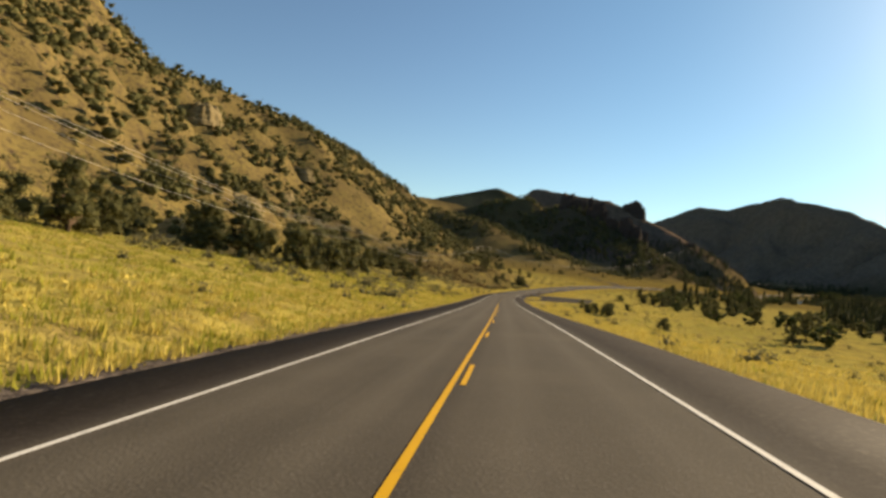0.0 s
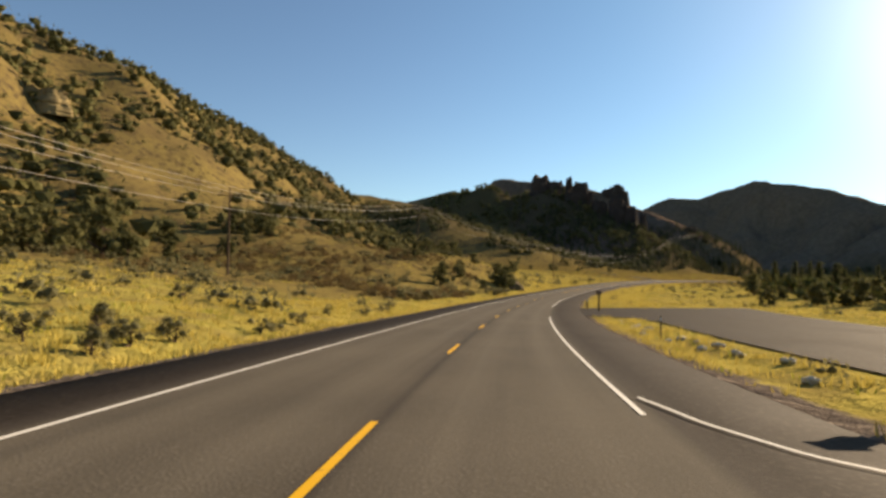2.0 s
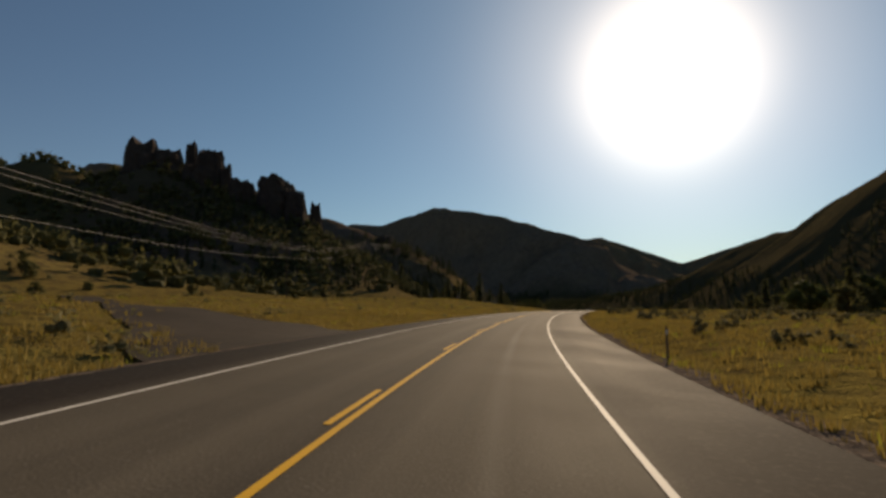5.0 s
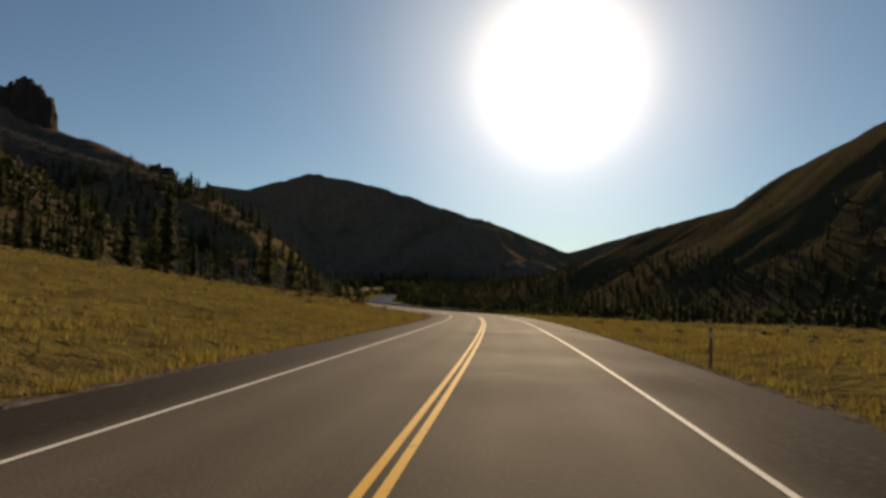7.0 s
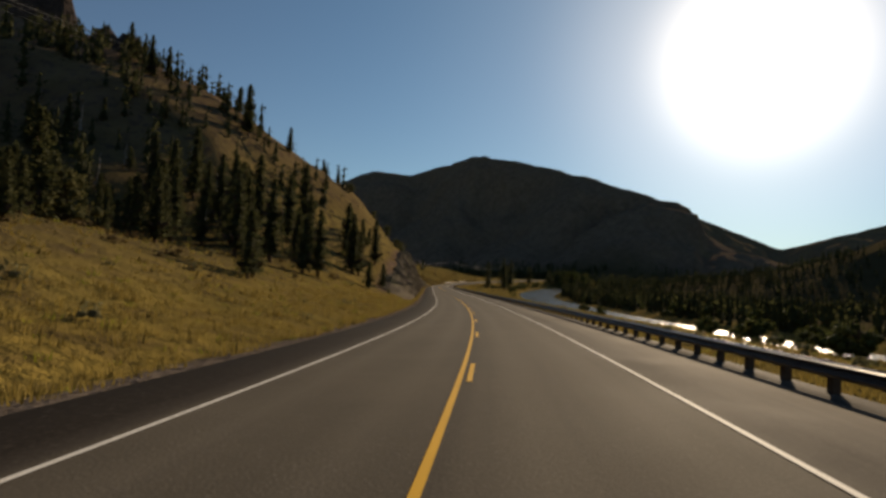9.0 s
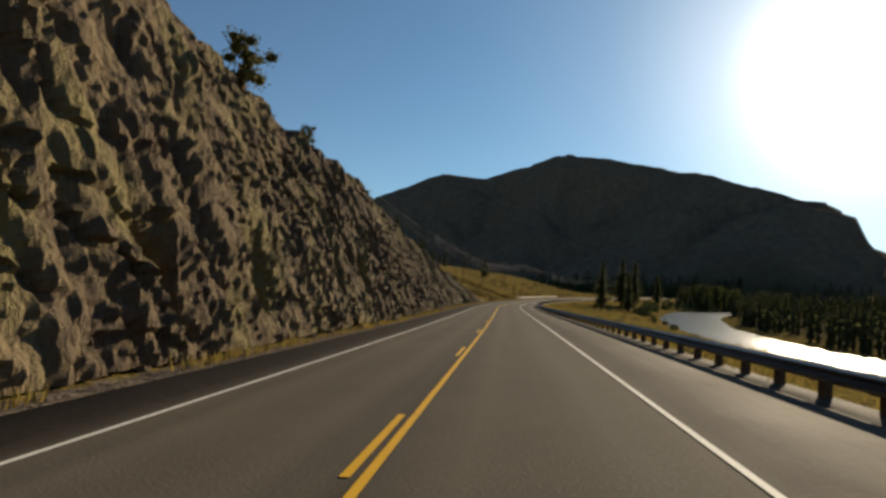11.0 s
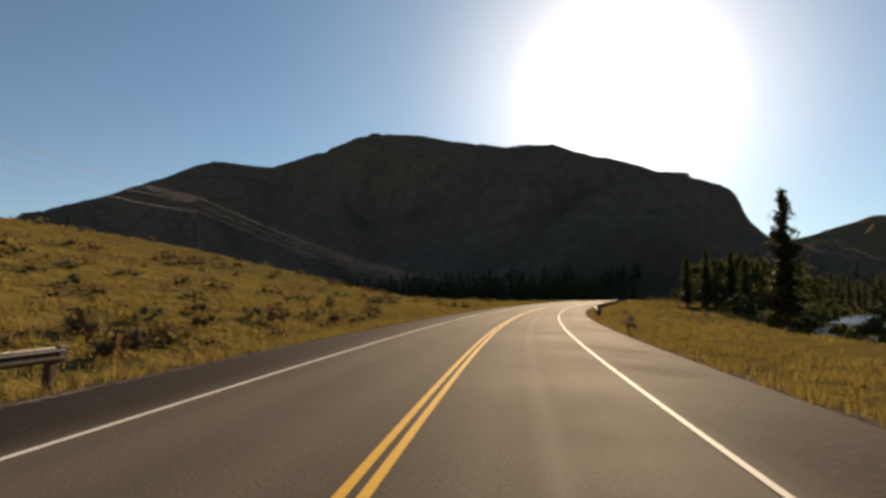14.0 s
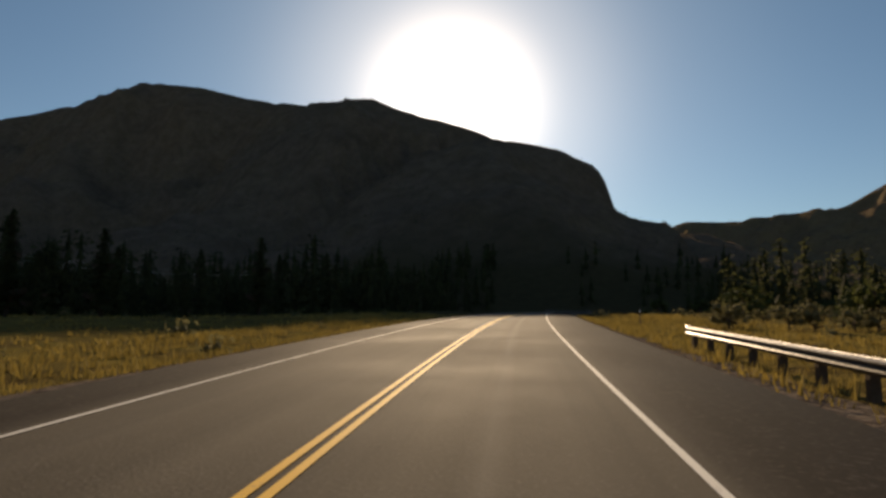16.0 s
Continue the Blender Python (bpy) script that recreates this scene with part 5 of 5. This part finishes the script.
scatter("meadow_shrubs", "grey-brown knee-high brush in the roadside meadow", "shrub", sage_tpl, s2, l2, rng.uniform(1.0, 2.6, len(s2)), SAGE, 0.06,
        lambda s, l, x, y, z, h: open_ground(s, l, x, y, z, h) & (rough_field(x / 14, y / 14, 72, 2) > -0.1))
s3 = np.concatenate([rng.uniform(770, 1010, 420), rng.uniform(1335, 1500, 420), rng.uniform(258, 352, 2000), rng.uniform(1215, 1345, 1000)])
l3 = -np.concatenate([rng.uniform(18, 48, 420), 9.5 + 32 * rng.random(420) ** 1.4, 11.5 + 60 * rng.random(2000) ** 1.3, 9.2 + 34 * rng.random(1000) ** 1.5])
scatter("slope_shrubs", "brown low brush patched over the grass slope", "shrub", sage_tpl, s3, l3, rng.uniform(0.5, 1.7, len(s3)), DRY_BRUSH, 0.06,
        lambda s, l, x, y, z, h: open_ground(s, l, x, y, z, h) & (rough_field(x / 12, y / 12, 74, 2) > 0.0))
scatter("hill_shrubs", "dark low shrubs over the brown hillside", "shrub", shrub_tpl, s, l, rng.uniform(1.0, 2.2, len(s)), SAGE, 0.1, lambda s, l, x, y, z, h: (h > 1) & ((l < -115) | (rough_field(x / 9, y / 9, 85, 2) > 0.3)))

jun_tpl = juniper_crown(31, 5.0, 4.6, 34, 0.48, 2)
s = rng.uniform(-60, 1000, 8000)
l = -34 - 400 * rng.random(len(s)) ** 1.3
scatter("hillside_junipers", "dark junipers dotting the brown hillside", "juniper trees", jun_tpl, s, l, rng.uniform(0.45, 1.1, len(s)) * 1.45, JUNIPER, 0.3,
        lambda s, l, x, y, z, h: (h > 1) & (rough_field(x / 55, y / 55, 73, 3) > -0.32) & ((s < 740) | (l < -90)) & (l < -62) & ((s < 345) | (l < -90)) & ((l < -120) | (rough_field(x / 7, y / 7, 86, 2) > 0.05)))
far_fir = pine_crown(35, 9.0, 5.6, 4, 3, 1, 0.9, 0.04, 4)
fir_tpl = pine_crown(33, 9.0, 4.8, 6, 4, 1, 0.75, 0.05, 4)
s = rng.uniform(820, 2650, 19000)
l = rng.uniform(-1000, 420, len(s))
scatter("mountain_conifers", "dark conifers over the shaded mountainside", "conifer forest", far_fir, s, l, rng.uniform(0.15, 0.33, len(s)), PINE, 0.4,
        lambda s, l, x, y, z, h: (h > 5) & (np.abs(l) > 60))
s = rng.uniform(150, 1900, 13500)
l = lerp(s, RIVER) + 17 + 640 * rng.random(len(s)) ** 1.5
scatter("valley_conifers", "dark conifers across the valley and its far slope", "conifer forest", far_fir, s, l, rng.uniform(0.55, 1.15, len(s)), PINE, 0.4,
        lambda s, l, x, y, z, h: open_ground(s, l, x, y, z, h) & ((rough_field(x / 40, y / 40, 77, 3) > -0.35) | (h > 4)) & ((h < 40) | (s < 1000)))
s = rng.uniform(770, 1100, 2200)
l = -rng.uniform(34, 260, len(s))
scatter("butte_conifers", "dark conifers crowding the slope under the butte", "conifer forest", fir_tpl, s, l, rng.uniform(0.5, 1.1, len(s)), PINE, 0.4, lambda s, l, x, y, z, h: (h > 3) & (rough_field(x / 30, y / 30, 78, 3) > -0.3))
s = 1690 + 620 * rng.random(3600) ** 1.5
l = np.where(rng.random(len(s)) < 0.75, -30 - 480 * rng.random(len(s)) ** 1.3, rng.uniform(0, 260, len(s)))
scatter("foothill_conifers", "black conifer forest at the mountain's shaded foot", "conifer forest", far_fir, s, l, rng.uniform(0.8, 1.5, len(s)), PINE, 0.4, lambda s, l, x, y, z, h: ((np.abs(l) > 95) | (s > 1815)) & (river_off(s, l) > 3) & (h < 24))
near_fir = pine_crown(34, 9.0, 4.8, 9, 5, 2, 0.5, 0.05, 6)
s = rng.uniform(1630, 1815, 800)
l = np.where(rng.random(len(s)) < 0.6, -rng.uniform(24, 100, len(s)), rng.uniform(30, 150, len(s)))
scatter("roadside_conifers", "dark conifer thicket behind the grass strip", "conifer forest", near_fir, s, l, rng.uniform(0.6, 1.3, len(s)), PINE, 0.3, lambda s, l, x, y, z, h: (np.abs(l) > 22 + np.maximum(0, 1690 - s) * 0.9) & (river_off(s, l) > 3))


# pale stones in the grass round the turnout
PALE = grainy("pale_stone", (0.42, 0.37, 0.27), (0.60, 0.53, 0.4), 5, 0.85)
PALE_STONES = []
for k in range(3):
    me = boulder_mesh("pale_stone", 20 + k, 0.4, 0.6)
    me.materials[0] = PALE
    PALE_STONES.append(me)
for k in range(42):
    s, l = (rnd.uniform(163, 192), rnd.uniform(9, 13)) if k < 22 else (rnd.uniform(212, 250), rnd.uniform(8.2, 10.6))
    ob = new("pale_stone", PALE_STONES[k % 3])
    ob.matrix_basis = pose(*spot(s, l, 0.08), 0, 0, rnd.uniform(0, 360)) @ Matrix.Scale(rnd.uniform(0.25, 0.6), 4)
    tagged(ob, "pale weathered stone lying in dry grass", "stone", "stones round the turnout")


# ---- power line ----
POLES = [(-36, 30, 11), (-20, 148, 11), (0.7, 280.6, 11.4), (27, 360, 12.5), (80.0, 430.5, 11.8), (190, 630, 14), (300, 820, 12), (412.4, 992, 9.5), (528.6, 1097, 12), (579, 1150, 10.5), (628.7, 1222.6, 10), (681, 1309, 10), (800, 1410, 11), (905, 1470, 11)]


def along_of(x, y):
    d = (LINE_X - x) ** 2 + (LINE_Y - y) ** 2
    i = int(d.argmin())
    return float(LINE_S[i]), float((x - LINE_X[i]) * math.cos(LINE_H[i]) - (y - LINE_Y[i]) * math.sin(LINE_H[i]))


POLE = pole_mesh("pole", 0.16, 0.10, 11.0, POLE_WOOD, 10, 0.6, 0.03)
ARM = box_mesh("crossarm", 3.2, 0.11, 0.13, POLE_WOOD, 0.012)
PIN = pole_mesh("insulator", 0.05, 0.035, 0.16, GLASSY, 8)
BRACE = box_mesh("brace", 0.9, 0.03, 0.04, STEEL, 0)
tops, ways = [], []
for i, (x, y, hgt) in enumerate(POLES):
    x2, y2 = POLES[min(i + 1, len(POLES) - 1)][:2]
    x1, y1 = POLES[max(i - 1, 0)][:2]
    turned = -math.degrees(math.atan2(x2 - x1, y2 - y1))
    ps, pl = along_of(x, y)
    z = float(ground_z(ps, pl))
    owner = thing("utility_pole", "brown wooden utility pole with a single crossarm", "utility pole", (x, y, z), turned, "poles of the power line")
    owner.scale = (1, 1, hgt / 11.0)
    part("pole", POLE, owner)
    part("crossarm", ARM, owner).matrix_basis = pose(0, -0.15, 10.1)
    for dx in (-0.45, 0.45):
        part("brace", BRACE, owner, "flat steel brace").matrix_basis = pose(dx, -0.20, 9.75, 0, 40 if dx > 0 else -40, 0)
    for dx in (-1.5, 1.5):
        part("insulator", PIN, owner, "brown glazed insulator").matrix_basis = pose(dx, -0.15, 10.16)
    part("insulator", PIN, owner, "brown glazed insulator").matrix_basis = pose(0, 0, 11.0)
    part("insulator", PIN, owner, "brown glazed insulator").matrix_basis = pose(0.12, 0.12, 8.25)
    m = pose(x, y, z, 0, 0, turned) @ Matrix.Diagonal((1, 1, hgt / 11.0, 1))
    tops.append([m @ Vector(p) for p in ((-1.5, -0.15, 10.3), (1.5, -0.15, 10.3), (0, 0, 11.15), (0.12, 0.12, 8.4))])


def wire_mesh(a, b, sag, r=0.015):
    vs, n = [], 17
    for i in range(n):
        t = i / (n - 1)
        p = a.lerp(b, t) - Vector((0, 0, sag * 4 * t * (1 - t)))
        side_way = Vector((b.y - a.y, a.x - b.x, 0)).normalized()
        for k in range(4):
            q = math.pi / 2 * k
            vs.append(p + side_way * math.cos(q) * r + Vector((0, 0, 1)) * math.sin(q) * r)
    fs = [(i * 4 + k, i * 4 + (k + 1) % 4, i * 4 + 4 + (k + 1) % 4, i * 4 + 4 + k) for i in range(n - 1) for k in range(4)]
    return mesh_of("wire", [tuple(v) for v in vs], fs, WIRE, True)


for i in range(len(POLES) - 1):
    span = thing("power_line_span", "bare metal wires sagging between two utility poles", "power line", group="spans of the power line")
    for k in range(4):
        gap = (tops[i][k] - tops[i + 1][k]).length
        part("wire", wire_mesh(tops[i][k], tops[i + 1][k], min(gap * 0.018, 2.6 if k != 3 else 3.2)), span)

# ---- roadside posts ----
DEL_POST = box_mesh("post", 0.09, 0.03, 1.35, RUBBER, 0.008, 0.85, (0, 0, 0.575))
DEL_MARK = box_mesh("reflector", 0.075, 0.012, 0.16, REFLECT, 0.004)
for s, l, tall in ((160, -6.9, 1.05), (161, 7.4, 1.05), (232, 8.7, 0.95), (268, 7.2, 1.1), (283, 7.3, 0.95), (310, -7.0, 1.0), (369, -6.9, 0.95), (375, 7.9, 1.0), (437, 7.5, 1.0), (461, -7.2, 1.1), (523, 7.4, 1.0), (590, 7.4, 1.0), (655, -7.0, 1.0), (720, 7.4, 1.0), (781, -7.0, 0.9), (864, -6.9, 1.1), (1292, -7.4, 0.9), (1440, 7.6, 1.0), (1538, -7.4, 1.0), (1646, 10, 1.05)):
    owner = thing("delineator_post", "slim brown roadside delineator with a white reflector", "delineator", spot(s, l), heading_at(s), "delineators along the road")
    owner.scale = (tall, tall, tall)
    part("post", DEL_POST, owner)
    part("reflector", DEL_MARK, owner, "small white reflector").matrix_basis = pose(0, -0.024, 1.05)
for s, l, tall in ((211.5, 8.8, 1.15), (266.5, 8.3, 1.15)):
    owner = thing("wooden_marker", "dark wooden marker post with a small box beside the turnout", "marker post", spot(s, l), heading_at(s) + 20, "markers of the turnout")
    owner.scale = (tall, tall, tall)
    part("post", box_mesh("post", 0.14, 0.14, 2.0, POST_WOOD, 0.015, 0.95, (0, 0, 0.75)), owner)
    part("box", box_mesh("box", 0.42, 0.26, 0.32, POST_WOOD, 0.02), owner, "dark wooden box").matrix_basis = pose(0, 0, 1.68)
    part("roof", box_mesh("roof", 0.52, 0.36, 0.05, POST_WOOD, 0.01), owner, "overhanging board").matrix_basis = pose(0, 0, 1.87, 0, 6, 0)

# ---- the whole place at the scale of the drive ----
for ob in list(scene.objects):
    if ob.parent is None and ob.type in {"MESH", "EMPTY"}:
        ob.matrix_basis = Matrix.Scale(U, 4) @ ob.matrix_basis
